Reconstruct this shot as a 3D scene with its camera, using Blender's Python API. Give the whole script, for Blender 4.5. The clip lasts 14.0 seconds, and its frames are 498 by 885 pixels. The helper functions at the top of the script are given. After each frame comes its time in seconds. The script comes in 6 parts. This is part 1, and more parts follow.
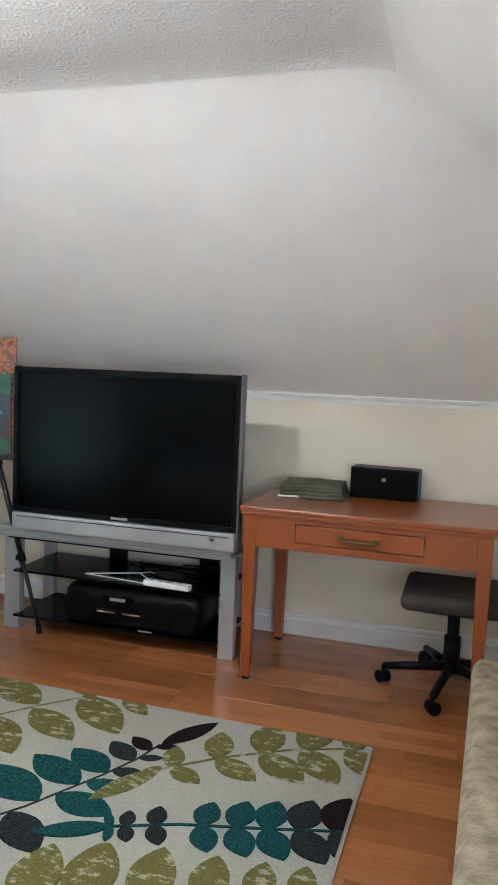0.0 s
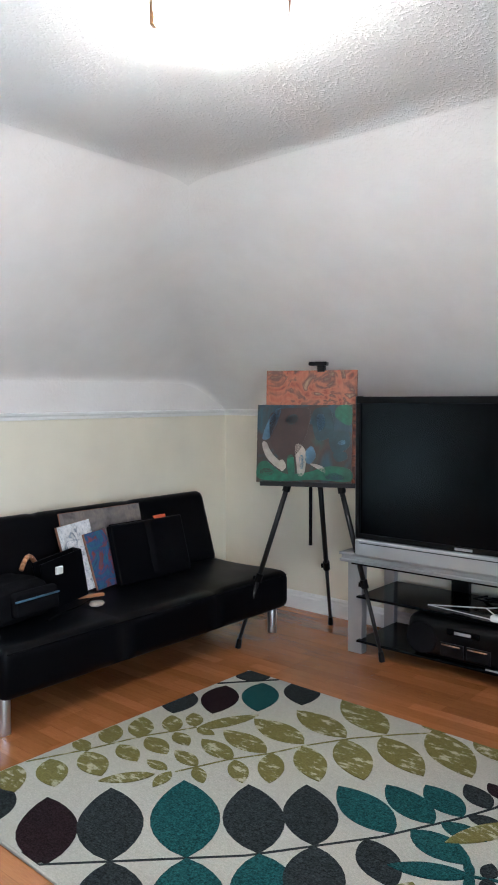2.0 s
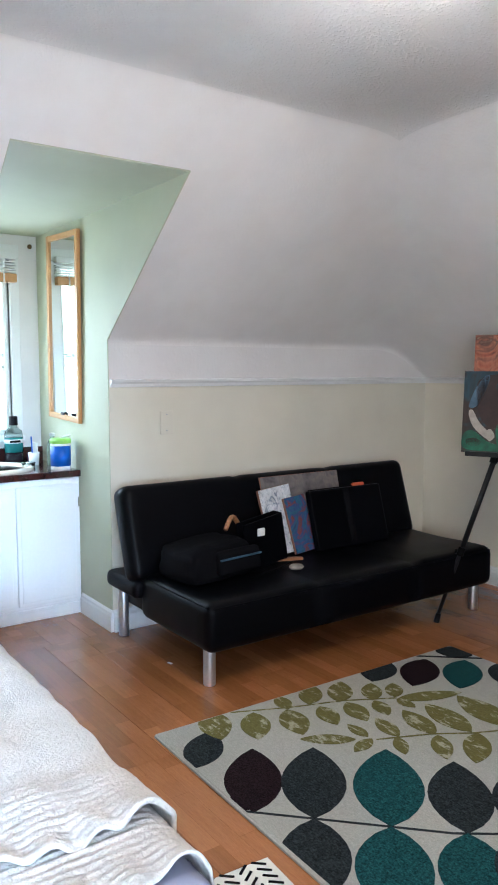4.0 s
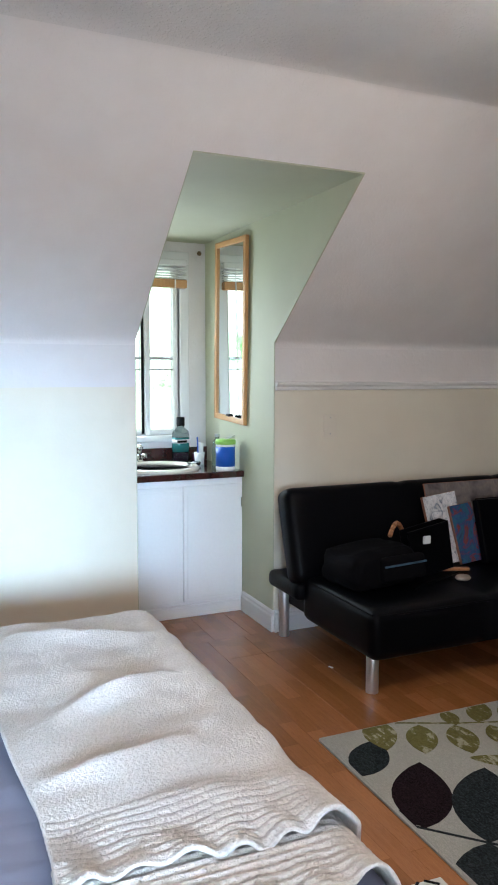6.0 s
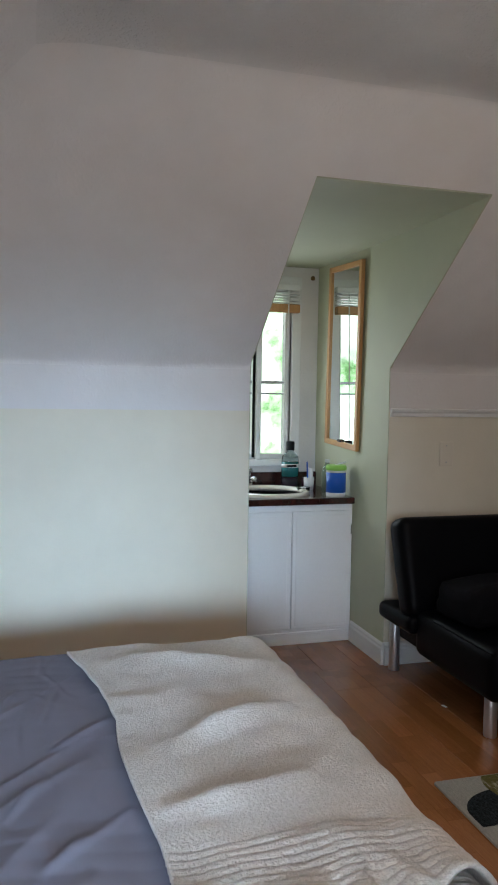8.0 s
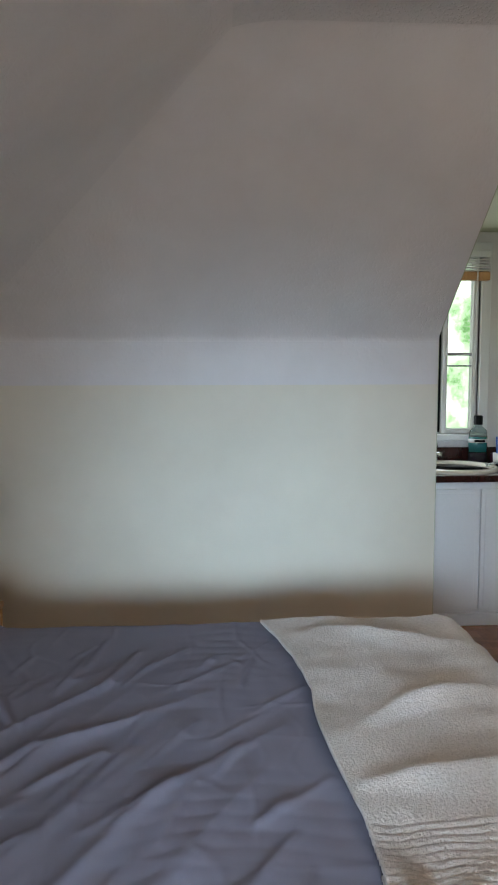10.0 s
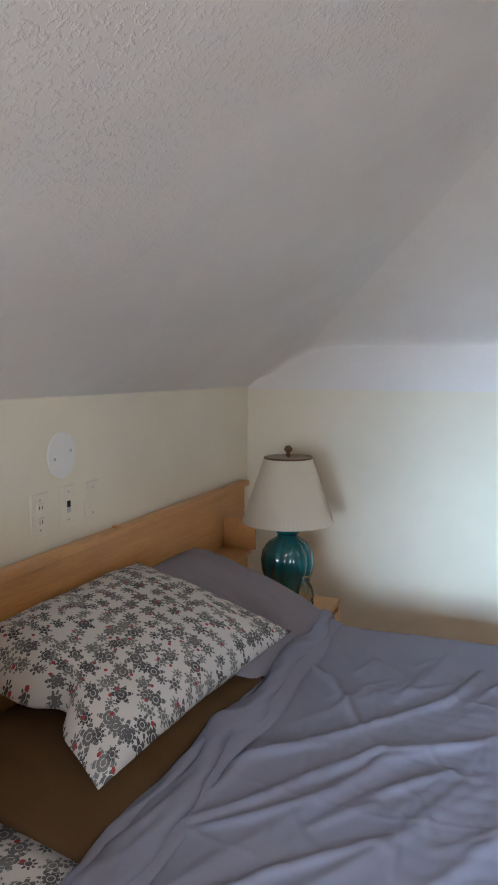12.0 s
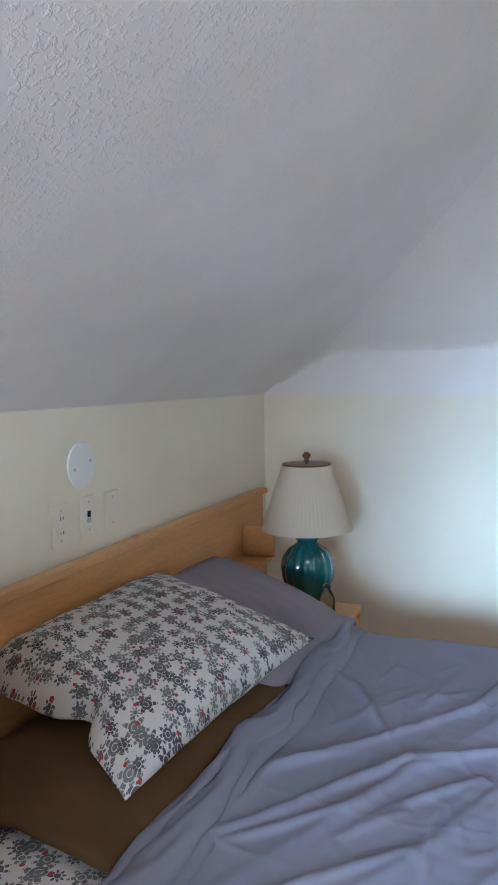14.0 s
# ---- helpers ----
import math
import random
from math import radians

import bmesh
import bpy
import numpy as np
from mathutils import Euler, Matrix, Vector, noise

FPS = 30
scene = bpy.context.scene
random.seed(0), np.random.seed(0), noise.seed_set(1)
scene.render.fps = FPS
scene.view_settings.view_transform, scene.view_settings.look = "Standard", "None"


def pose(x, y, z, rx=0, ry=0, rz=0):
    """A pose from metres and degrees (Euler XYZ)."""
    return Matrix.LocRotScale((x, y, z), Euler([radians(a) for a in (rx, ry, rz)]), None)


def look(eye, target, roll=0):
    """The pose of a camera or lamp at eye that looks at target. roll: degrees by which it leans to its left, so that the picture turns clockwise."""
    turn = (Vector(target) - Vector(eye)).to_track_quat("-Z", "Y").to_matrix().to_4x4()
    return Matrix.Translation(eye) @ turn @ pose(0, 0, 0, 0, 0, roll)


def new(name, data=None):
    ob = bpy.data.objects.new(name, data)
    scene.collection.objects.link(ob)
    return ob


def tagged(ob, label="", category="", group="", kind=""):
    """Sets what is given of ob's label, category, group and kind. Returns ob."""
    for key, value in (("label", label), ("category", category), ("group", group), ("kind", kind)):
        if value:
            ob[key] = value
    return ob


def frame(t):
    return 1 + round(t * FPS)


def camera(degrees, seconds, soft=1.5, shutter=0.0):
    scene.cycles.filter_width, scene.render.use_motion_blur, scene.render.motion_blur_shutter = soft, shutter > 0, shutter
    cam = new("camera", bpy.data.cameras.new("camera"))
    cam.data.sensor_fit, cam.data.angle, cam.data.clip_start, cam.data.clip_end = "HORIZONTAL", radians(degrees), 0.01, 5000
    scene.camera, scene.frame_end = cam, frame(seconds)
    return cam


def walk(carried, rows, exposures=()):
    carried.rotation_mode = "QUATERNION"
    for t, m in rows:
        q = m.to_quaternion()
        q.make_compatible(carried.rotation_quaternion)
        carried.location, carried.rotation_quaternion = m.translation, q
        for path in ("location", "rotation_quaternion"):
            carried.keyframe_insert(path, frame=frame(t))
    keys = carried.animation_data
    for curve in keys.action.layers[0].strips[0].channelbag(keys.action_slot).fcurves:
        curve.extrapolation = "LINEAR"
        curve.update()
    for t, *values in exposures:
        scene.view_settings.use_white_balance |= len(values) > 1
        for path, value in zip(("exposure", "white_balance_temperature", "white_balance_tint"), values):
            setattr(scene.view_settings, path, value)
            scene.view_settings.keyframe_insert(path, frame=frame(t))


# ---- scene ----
cam = camera(36.8, 14.0, soft=1.9)
PATH = [
    (0, (3.515, -0.248, 1.336), (2.959, 1.665, 1.155), 2.4),
    (0.5, (3.509, -0.236, 1.341), (2.704, 1.586, 1.157), 1.5),
    (1, (3.458, -0.234, 1.332), (2.448, 1.487, 1.191), 1.0),
    (1.5, (3.43, -0.253, 1.324), (2.216, 1.332, 1.21), -0.1),
    (2, (3.43, -0.258, 1.319), (2.127, 1.256, 1.204), -0.2),
    (2.5, (3.414, -0.261, 1.316), (2.035, 1.182, 1.184), 0.0),
    (3, (3.385, -0.27, 1.302), (1.844, 0.992, 1.129), -0.4),
    (5.5, (3.315, -0.337, 1.288), (1.606, 0.684, 1.103), 0.4),
    (6, (3.299, -0.363, 1.298), (1.48, 0.447, 1.113), 0.1),
    (6.5, (3.273, -0.394, 1.301), (1.387, 0.251, 1.135), 0.5),
    (7, (3.261, -0.406, 1.304), (1.356, 0.187, 1.168), 0.9),
    (9.5, (3.243, -0.426, 1.302), (1.293, -0.017, 1.134), -0.8),
    (10, (3.244, -0.468, 1.311), (1.257, -0.356, 1.111), -0.1),
    (10.5, (3.232, -0.513, 1.317), (1.258, -0.74, 1.096), -0.5),
    (11, (3.226, -0.541, 1.316), (1.285, -0.981, 1.117), -0.3),
    (11.5, (3.234, -0.558, 1.319), (1.344, -1.181, 1.125), -0.4),
    (12, (3.235, -0.571, 1.32), (1.373, -1.274, 1.128), 0.2),
    (12.5, (3.247, -0.582, 1.322), (1.414, -1.361, 1.14), 0.6),
    (13, (3.259, -0.592, 1.33), (1.461, -1.449, 1.149), 0.5),
    (13.5, (3.266, -0.601, 1.327), (1.478, -1.481, 1.163), 0.2),
    (14, (3.235, -0.584, 1.315), (1.385, -1.324, 1.146), -1.0),
]
EXPOSURES = [(0.0, 1.36, 5500, 8), (1.5, 1.42, 5450, 10), (3.0, 1.20, 5400, 12), (5.5, 0.66, 5850, 16), (6.0, 0.38, 6000, 17), (6.5, -0.30, 6150, 18), (7.0, -0.60, 6300, 18), (9.5, -0.60, 6400, 18), (10.0, -0.82, 6600, 18), (10.5, -0.80, 6700, 18), (11.0, -0.45, 6600, 17), (12.0, 0.06, 6250, 17), (13.0, 0.10, 6000, 18), (14.0, 0.28, 5600, 14)]
walk(cam, [(t, look(eye, target, roll)) for t, eye, target, roll in PATH], EXPOSURES)

# ---- world and large lights ----
world = bpy.data.worlds.new("sky")
world.use_nodes = True
scene.world = world
wn = world.node_tree
sky = wn.nodes.new("ShaderNodeTexSky")
sky.sky_type = "NISHITA"
sky.sun_disc = False
sky.sun_elevation, sky.sun_rotation = radians(48), radians(200)
wn.links.new(sky.outputs["Color"], wn.nodes["Background"].inputs["Color"])
wn.nodes["Background"].inputs["Strength"].default_value = 0.12
DAY_WEST, DAY_EAST, DAY_SKY, LAMP_GLOW = 6.5, 9.0, 18.5, 54.0


def window_light(name, m, width, height, power, colour=(0.80, 0.92, 1.0)):
    lamp = bpy.data.lights.new(name, "AREA")
    lamp.shape, lamp.size, lamp.size_y = "RECTANGLE", width, height
    lamp.energy, lamp.color = power, colour
    ob = new(name, lamp)
    ob.matrix_world = m
    return ob


window_light("daylight_west", look((-0.90, 0.745, 1.37), (0.6, 0.80, 1.27)), 0.26, 0.85, DAY_WEST)
window_light("daylight_east", look((4.37, -0.62, 1.05), (0.0, -0.12, 0.52)), 0.85, 0.58, DAY_EAST, (0.52, 0.79, 1.0)).data.spread = radians(36)
window_light("skylight_east", look((4.36, -0.62, 1.05), (3.0, -0.30, 1.12)), 0.85, 0.58, DAY_SKY, (0.92, 0.96, 1.0))


# ---- materials ----
def shader(name):
    m = bpy.data.materials.new(name)
    m.use_nodes = True
    return m, m.node_tree.nodes, m.node_tree.links, m.node_tree.nodes["Principled BSDF"]


def noise_node(n, l, scale, detail=4.0, rough=0.6, stretch=None, seed=0.0):
    co = n.new("ShaderNodeTexCoord")
    out = co.outputs["Object"]
    if stretch or seed:
        mp = n.new("ShaderNodeMapping")
        mp.inputs["Scale"].default_value = stretch or (1, 1, 1)
        mp.inputs["Location"].default_value = (seed, seed * 1.7, seed * 0.6)
        l.new(out, mp.inputs["Vector"])
        out = mp.outputs["Vector"]
    t = n.new("ShaderNodeTexNoise")
    t.inputs["Scale"].default_value, t.inputs["Detail"].default_value = scale, detail
    t.inputs["Roughness"].default_value = rough
    l.new(out, t.inputs["Vector"])
    return t.outputs["Fac"]


def ramp(n, l, fac, stops):
    r = n.new("ShaderNodeValToRGB")
    el = r.color_ramp.elements
    while len(el) < len(stops):
        el.new(0.5)
    for e, (p, c) in zip(el, stops):
        e.position, e.color = p, (*c, 1)
    l.new(fac, r.inputs["Fac"])
    return r.outputs["Color"]


def mix(n, l, fac, a, b, how="MIX"):
    x = n.new("ShaderNodeMix")
    x.data_type, x.blend_type = "RGBA", how
    for sock, v in ((x.inputs[0], fac), (x.inputs[6], a), (x.inputs[7], b)):
        if isinstance(v, (int, float)):
            sock.default_value = v
        elif isinstance(v, tuple):
            sock.default_value = (*v, 1)
        else:
            l.new(v, sock)
    return x.outputs[2]


def bumped(n, l, p, height, strength, distance=0.002):
    b = n.new("ShaderNodeBump")
    b.inputs["Strength"].default_value, b.inputs["Distance"].default_value = strength, distance
    l.new(height, b.inputs["Height"])
    l.new(b.outputs["Normal"], p.inputs["Normal"])


def shade(c, k):
    return tuple(min(1.0, v * k) for v in c)


def surf(name, col, rough=0.5, var=0.10, big=3.0, fine=60.0, bump=0.15, metal=0.0, stretch=None, depth=0.002, coat=0.0, sheen=0.0, random_tone=0.0, spec=0.5):
    """A surface with broad and fine variation of tone and a fine relief."""
    m, n, l, p = shader(name)
    broad = noise_node(n, l, big, 3.0, 0.5, seed=2.3)
    grain = noise_node(n, l, fine, 5.0, 0.65, stretch)
    c = ramp(n, l, broad, [(0.3, shade(col, 1 - var)), (0.7, shade(col, 1 + var))])
    g = ramp(n, l, grain, [(0.3, (1 - var,) * 3), (0.7, (1.0, 1.0, 1.0))])
    c = mix(n, l, 1.0, c, g, "MULTIPLY")
    if random_tone:
        info = n.new("ShaderNodeObjectInfo")
        t = ramp(n, l, info.outputs["Random"], [(0.0, (1 - random_tone,) * 3), (1.0, (1.0, 1.0, 1.0))])
        c = mix(n, l, 1.0, c, t, "MULTIPLY")
    l.new(c, p.inputs["Base Color"])
    rr = n.new("ShaderNodeMapRange")
    rr.inputs["To Min"].default_value, rr.inputs["To Max"].default_value = max(0.02, rough - 0.08), min(1, rough + 0.08)
    l.new(broad, rr.inputs["Value"])
    l.new(rr.outputs["Result"], p.inputs["Roughness"])
    p.inputs["Metallic"].default_value = metal
    p.inputs["Coat Weight"].default_value = coat
    p.inputs["Sheen Weight"].default_value = sheen
    p.inputs["Specular IOR Level"].default_value = spec
    if bump:
        bumped(n, l, p, grain, bump, depth)
    return m


def plaster(name, col, blob, strength, depth):
    """Painted plaster with a knocked-down spatter relief and faint trowel waves."""
    m, n, l, p = shader(name)
    spots = noise_node(n, l, blob, 3.0, 0.55)
    flat = ramp(n, l, spots, [(0.50, (0, 0, 0)), (0.66, (1, 1, 1))])
    fine = noise_node(n, l, 260.0, 3.0, 0.6)
    waves = noise_node(n, l, 2.2, 3.0, 0.5, seed=5.1)
    h = mix(n, l, 0.25, flat, fine)
    h = mix(n, l, 0.35, h, waves)
    tone = ramp(n, l, waves, [(0.3, shade(col, 0.95)), (0.7, shade(col, 1.03))])
    grime = ramp(n, l, noise_node(n, l, 0.9, 5.0, 0.7, seed=9.0), [(0.35, (0.94, 0.93, 0.92)), (0.6, (1, 1, 1))])
    l.new(mix(n, l, 1.0, tone, grime, "MULTIPLY"), p.inputs["Base Color"])
    p.inputs["Roughness"].default_value = 0.62
    bumped(n, l, p, h, strength, depth)
    return m


def wood(name, dark, light, rough=0.35, axis=0, scale=6.0, random_tone=0.0, coat=0.15, strips=False):
    """Wood with long grain along the given axis."""
    m, n, l, p = shader(name)
    st = [18.0, 18.0, 18.0]
    st[axis] = 1.0
    grain = noise_node(n, l, scale, 6.0, 0.62, tuple(st))
    pores = noise_node(n, l, scale * 7, 3.0, 0.6, tuple(st), seed=3.0)
    cloud = noise_node(n, l, 2.5, 2.0, 0.5, seed=7.0)
    c = ramp(n, l, grain, [(0.25, dark), (0.75, light)])
    c = mix(n, l, 0.35, c, ramp(n, l, pores, [(0.35, shade(dark, 0.8)), (0.6, light)]))
    c = mix(n, l, 1.0, c, ramp(n, l, cloud, [(0.3, (0.86, 0.84, 0.82)), (0.7, (1, 1, 1))]), "MULTIPLY")
    if random_tone:
        info = n.new("ShaderNodeObjectInfo")
        t = ramp(n, l, info.outputs["Random"], [(0.0, (1 - random_tone, 1 - random_tone * 1.1, 1 - random_tone * 1.25)), (1.0, (1.0, 1.0, 1.0))])
        c = mix(n, l, 1.0, c, t, "MULTIPLY")
    l.new(c, p.inputs["Base Color"])
    p.inputs["Roughness"].default_value = rough
    p.inputs["Coat Weight"].default_value = coat
    p.inputs["Coat Roughness"].default_value = 0.25
    if strips:
        co = n.new("ShaderNodeTexCoord")
        info = n.new("ShaderNodeObjectInfo")
        shift = n.new("ShaderNodeCombineXYZ")
        hop = n.new("ShaderNodeMath")
        hop.operation, hop.inputs[1].default_value = "MULTIPLY", 37.0
        l.new(info.outputs["Random"], hop.inputs[0])
        l.new(hop.outputs[0], shift.inputs["X"])
        add = n.new("ShaderNodeVectorMath")
        l.new(co.outputs["Object"], add.inputs[0])
        l.new(shift.outputs[0], add.inputs[1])
        br = n.new("ShaderNodeTexBrick")
        br.offset, br.offset_frequency = 0.37, 2
        br.inputs["Scale"].default_value = 1.0
        br.inputs["Brick Width"].default_value, br.inputs["Row Height"].default_value = 0.36, 0.064
        br.inputs["Mortar Size"].default_value = 0.0006
        br.inputs["Color1"].default_value, br.inputs["Color2"].default_value = (0.74, 0.70, 0.66, 1), (1.0, 1.0, 1.0, 1)
        br.inputs["Mortar"].default_value = (0.66, 0.60, 0.55, 1)
        l.new(add.outputs[0], br.inputs["Vector"])
        c = mix(n, l, 1.0, c, br.outputs["Color"], "MULTIPLY")
        l.new(c, p.inputs["Base Color"])
    bumped(n, l, p, pores, 0.08, 0.001)
    return m


def glow(name, col, strength):
    m, n, l, p = shader(name)
    p.inputs["Base Color"].default_value = (*col, 1)
    p.inputs["Emission Color"].default_value = (*col, 1)
    p.inputs["Emission Strength"].default_value = strength
    return m


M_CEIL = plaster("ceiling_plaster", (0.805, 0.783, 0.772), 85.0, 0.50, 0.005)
# the flat part's dimmer light is put into this darker plaster colour
M_FLAT_SHADED = plaster("shaded_flat_ceiling_plaster", (0.765, 0.748, 0.735), 85.0, 0.62, 0.005)
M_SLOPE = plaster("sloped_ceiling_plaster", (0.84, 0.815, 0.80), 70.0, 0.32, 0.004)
M_WHITE = plaster("white_wall_plaster", (0.77, 0.745, 0.735), 45.0, 0.35, 0.003)
M_CREAM = plaster("cream_wall_paint", (0.78, 0.735, 0.615), 60.0, 0.16, 0.002)
M_GREEN = plaster("pale_green_wall_paint", (0.50, 0.515, 0.375), 60.0, 0.14, 0.002)
M_TRIM = surf("white_gloss_trim", (0.80, 0.80, 0.79), 0.35, 0.04, 2.0, 90.0, 0.05)
M_CABINET = surf("white_cabinet_paint", (0.88, 0.885, 0.89), 0.38, 0.03, 2.0, 60.0, 0.05)
M_PLANK = wood("laminate_plank", (0.36, 0.135, 0.046), (0.51, 0.215, 0.078), 0.22, 0, 5.0, 0.28, 0.4, strips=True)
M_SUBFLOOR = surf("dark_floor_joint", (0.12, 0.06, 0.03), 0.8)
M_OAK = wood("honey_oak", (0.50, 0.24, 0.08), (0.66, 0.36, 0.14), 0.4, 2, 6.0)
M_BIRCH = wood("birch_veneer", (0.58, 0.275, 0.088), (0.72, 0.385, 0.140), 0.38, 0, 4.0)
M_CHERRY = wood("cherry_desk_wood", (0.22, 0.052, 0.012), (0.31, 0.082, 0.019), 0.3, 0, 6.0, 0.0, 0.35)
M_CHERRY_LEG = wood("cherry_leg_wood", (0.23, 0.055, 0.013), (0.33, 0.090, 0.021), 0.32, 2, 6.0, 0.0, 0.35)
M_LEATHER = surf("black_faux_leather", (0.0018, 0.0020, 0.0030), 0.40, 0.15, 4.0, 220.0, 0.25, depth=0.001, spec=0.085)
M_BLACK = surf("black_plastic", (0.0024, 0.0024, 0.0028), 0.40, 0.10, 5.0, 300.0, 0.12, depth=0.0006, spec=0.15)
M_MATT = surf("matt_black_fabric", (0.0042, 0.0042, 0.0055), 0.9, 0.2, 9.0, 240.0, 0.4, depth=0.001, spec=0.08)
M_METALBLACK = surf("black_anodised_tube", (0.010, 0.010, 0.011), 0.40, 0.1, 6.0, 200.0, 0.05, metal=0.3)
M_SCREEN = surf("dark_screen_glass", (0.0012, 0.0016, 0.0022), 0.20, 0.05, 2.0, 40.0, 0.0, spec=0.10)
M_GUNMETAL = surf("dark_grey_plastic", (0.10, 0.102, 0.108), 0.4, 0.06, 5.0, 220.0, 0.06, metal=0.3)
M_SILVER = surf("silver_plastic", (0.46, 0.47, 0.49), 0.34, 0.05, 5.0, 220.0, 0.06, metal=0.55)
M_ALU = surf("brushed_aluminium", (0.60, 0.62, 0.65), 0.32, 0.05, 5.0, 120.0, 0.08, metal=0.9, stretch=(1, 1, 14))
M_CHROME = surf("chrome", (0.75, 0.76, 0.78), 0.12, 0.04, 4.0, 90.0, 0.0, metal=1.0)
M_BRONZE = surf("aged_bronze", (0.20, 0.11, 0.05), 0.35, 0.15, 6.0, 90.0, 0.08, metal=0.9)
M_BRASS = surf("worn_brass", (0.20, 0.13, 0.06), 0.38, 0.2, 30.0, 160.0, 0.1, metal=0.9)
M_PORCELAIN = surf("almond_porcelain", (0.74, 0.68, 0.58), 0.12, 0.03, 3.0, 60.0, 0.0, coat=0.4)
M_COUNTER = surf("dark_red_brown_countertop", (0.045, 0.014, 0.012), 0.16, 0.3, 20.0, 120.0, 0.02, coat=0.4)
M_SHADE = surf("cream_pleated_shade_fabric", (0.84, 0.75, 0.62), 0.85, 0.05, 6.0, 260.0, 0.2, depth=0.0008, sheen=0.2)
_n, _l = M_SHADE.node_tree.nodes, M_SHADE.node_tree.links
_through = _n.new("ShaderNodeBsdfTranslucent")
_through.inputs["Color"].default_value = (0.80, 0.72, 0.60, 1)
_both = _n.new("ShaderNodeMixShader")
_both.inputs[0].default_value = 0.4
_l.new(_n["Principled BSDF"].outputs[0], _both.inputs[1])
_l.new(_through.outputs[0], _both.inputs[2])
_l.new(_both.outputs[0], _n["Material Output"].inputs["Surface"])
M_SHADE_LINEN = surf("white_linen_shade_fabric", (0.66, 0.635, 0.575), 0.85, 0.06, 6.0, 180.0, 0.35, stretch=(1, 1, 8), depth=0.001)
M_TEAL_GLAZE = surf("teal_ceramic_glaze", (0.006, 0.115, 0.125), 0.10, 0.25, 14.0, 40.0, 0.0, coat=0.8)
M_DOME = glow("lit_alabaster_glass", (1.0, 0.875, 0.70), LAMP_GLOW)

# ---- small building helpers ----
def part(name, bm, material, parent=None, label="", smooth=False):
    me = bpy.data.meshes.new(name)
    bmesh.ops.recalc_face_normals(bm, faces=bm.faces[:])
    bm.to_mesh(me)
    bm.free()
    for one in material if isinstance(material, (list, tuple)) else (material,):
        me.materials.append(one)
    if smooth:
        for f in me.polygons:
            f.use_smooth = True
    ob = new(name, me)
    if parent is not None:
        ob.parent = parent
    if label:
        tagged(ob, label)
    return ob


def thing(name, at, label, category, group="", turn=0.0):
    ob = new(name)
    ob.empty_display_size = 0.1
    ob.matrix_world = pose(*at, 0, 0, turn)
    return tagged(ob, label, category, group)


def joined(*bms):
    out = bmesh.new()
    for b in bms:
        me = bpy.data.meshes.new("tmp")
        b.to_mesh(me)
        b.free()
        out.from_mesh(me)
        bpy.data.meshes.remove(me)
    return out


def box(x0, x1, y0, y1, z0, z1, bevel=0.0, seg=2):
    bm = bmesh.new()
    bmesh.ops.create_cube(bm, size=1.0)
    for v in bm.verts:
        v.co = Vector(((x0 + x1) / 2 + v.co.x * (x1 - x0), (y0 + y1) / 2 + v.co.y * (y1 - y0), (z0 + z1) / 2 + v.co.z * (z1 - z0)))
    if bevel:
        bmesh.ops.bevel(bm, geom=bm.edges[:], offset=bevel, segments=seg, profile=0.5, affect="EDGES", clamp_overlap=True)
    return bm


def moved(bm, m):
    bm.transform(m)
    return bm


def prism(points, direction):
    """A flat polygon drawn out along a direction."""
    bm = bmesh.new()
    d = Vector(direction)
    a = [bm.verts.new(p) for p in points]
    b = [bm.verts.new(Vector(p) + d) for p in points]
    bm.faces.new(a)
    bm.faces.new(b[::-1])
    for i in range(len(a)):
        j = (i + 1) % len(a)
        bm.faces.new((a[i], b[i], b[j], a[j]))
    return bm


def turned(profile, seg=32, ribs=0, rib_depth=0.0):
    """A body turned round z from (radius, height) pairs, with optional upright ribs."""
    bm = bmesh.new()
    rings = []
    for r, z in profile:
        ring = []
        for i in range(seg):
            a = 2 * math.pi * i / seg
            k = 1 - rib_depth * (0.5 + 0.5 * math.cos(ribs * a)) if ribs else 1.0
            ring.append(bm.verts.new((r * k * math.cos(a), r * k * math.sin(a), z)))
        rings.append(ring)
    for p, q in zip(rings, rings[1:]):
        for i in range(seg):
            j = (i + 1) % seg
            bm.faces.new((p[i], p[j], q[j], q[i]))
    for ring in (rings[0], rings[-1]):
        if abs(profile[0 if ring is rings[0] else -1][0]) > 1e-5:
            bm.faces.new(ring)
    return bm


def rod(p, q, r, r2=None, seg=14):
    """A round bar from p to q."""
    p, q = Vector(p), Vector(q)
    bm = turned([(r, 0), (r if r2 is None else r2, (q - p).length)], seg)
    bm.transform(Matrix.Translation(p) @ (q - p).to_track_quat("Z", "Y").to_matrix().to_4x4())
    return bm


def beam(p, q, w0, w1):
    """A square bar from p to q that tapers from width w0 to w1."""
    bm = box(-0.5, 0.5, -0.5, 0.5, 0, 1)
    for v in bm.verts:
        w = w1 if v.co.z > 0.5 else w0
        v.co.x, v.co.y = v.co.x * w, v.co.y * w
        v.co = Vector(p).lerp(Vector(q), v.co.z) + Vector((v.co.x, v.co.y, 0))
    bmesh.ops.bevel(bm, geom=bm.edges[:], offset=0.003, segments=1, affect="EDGES")
    return bm


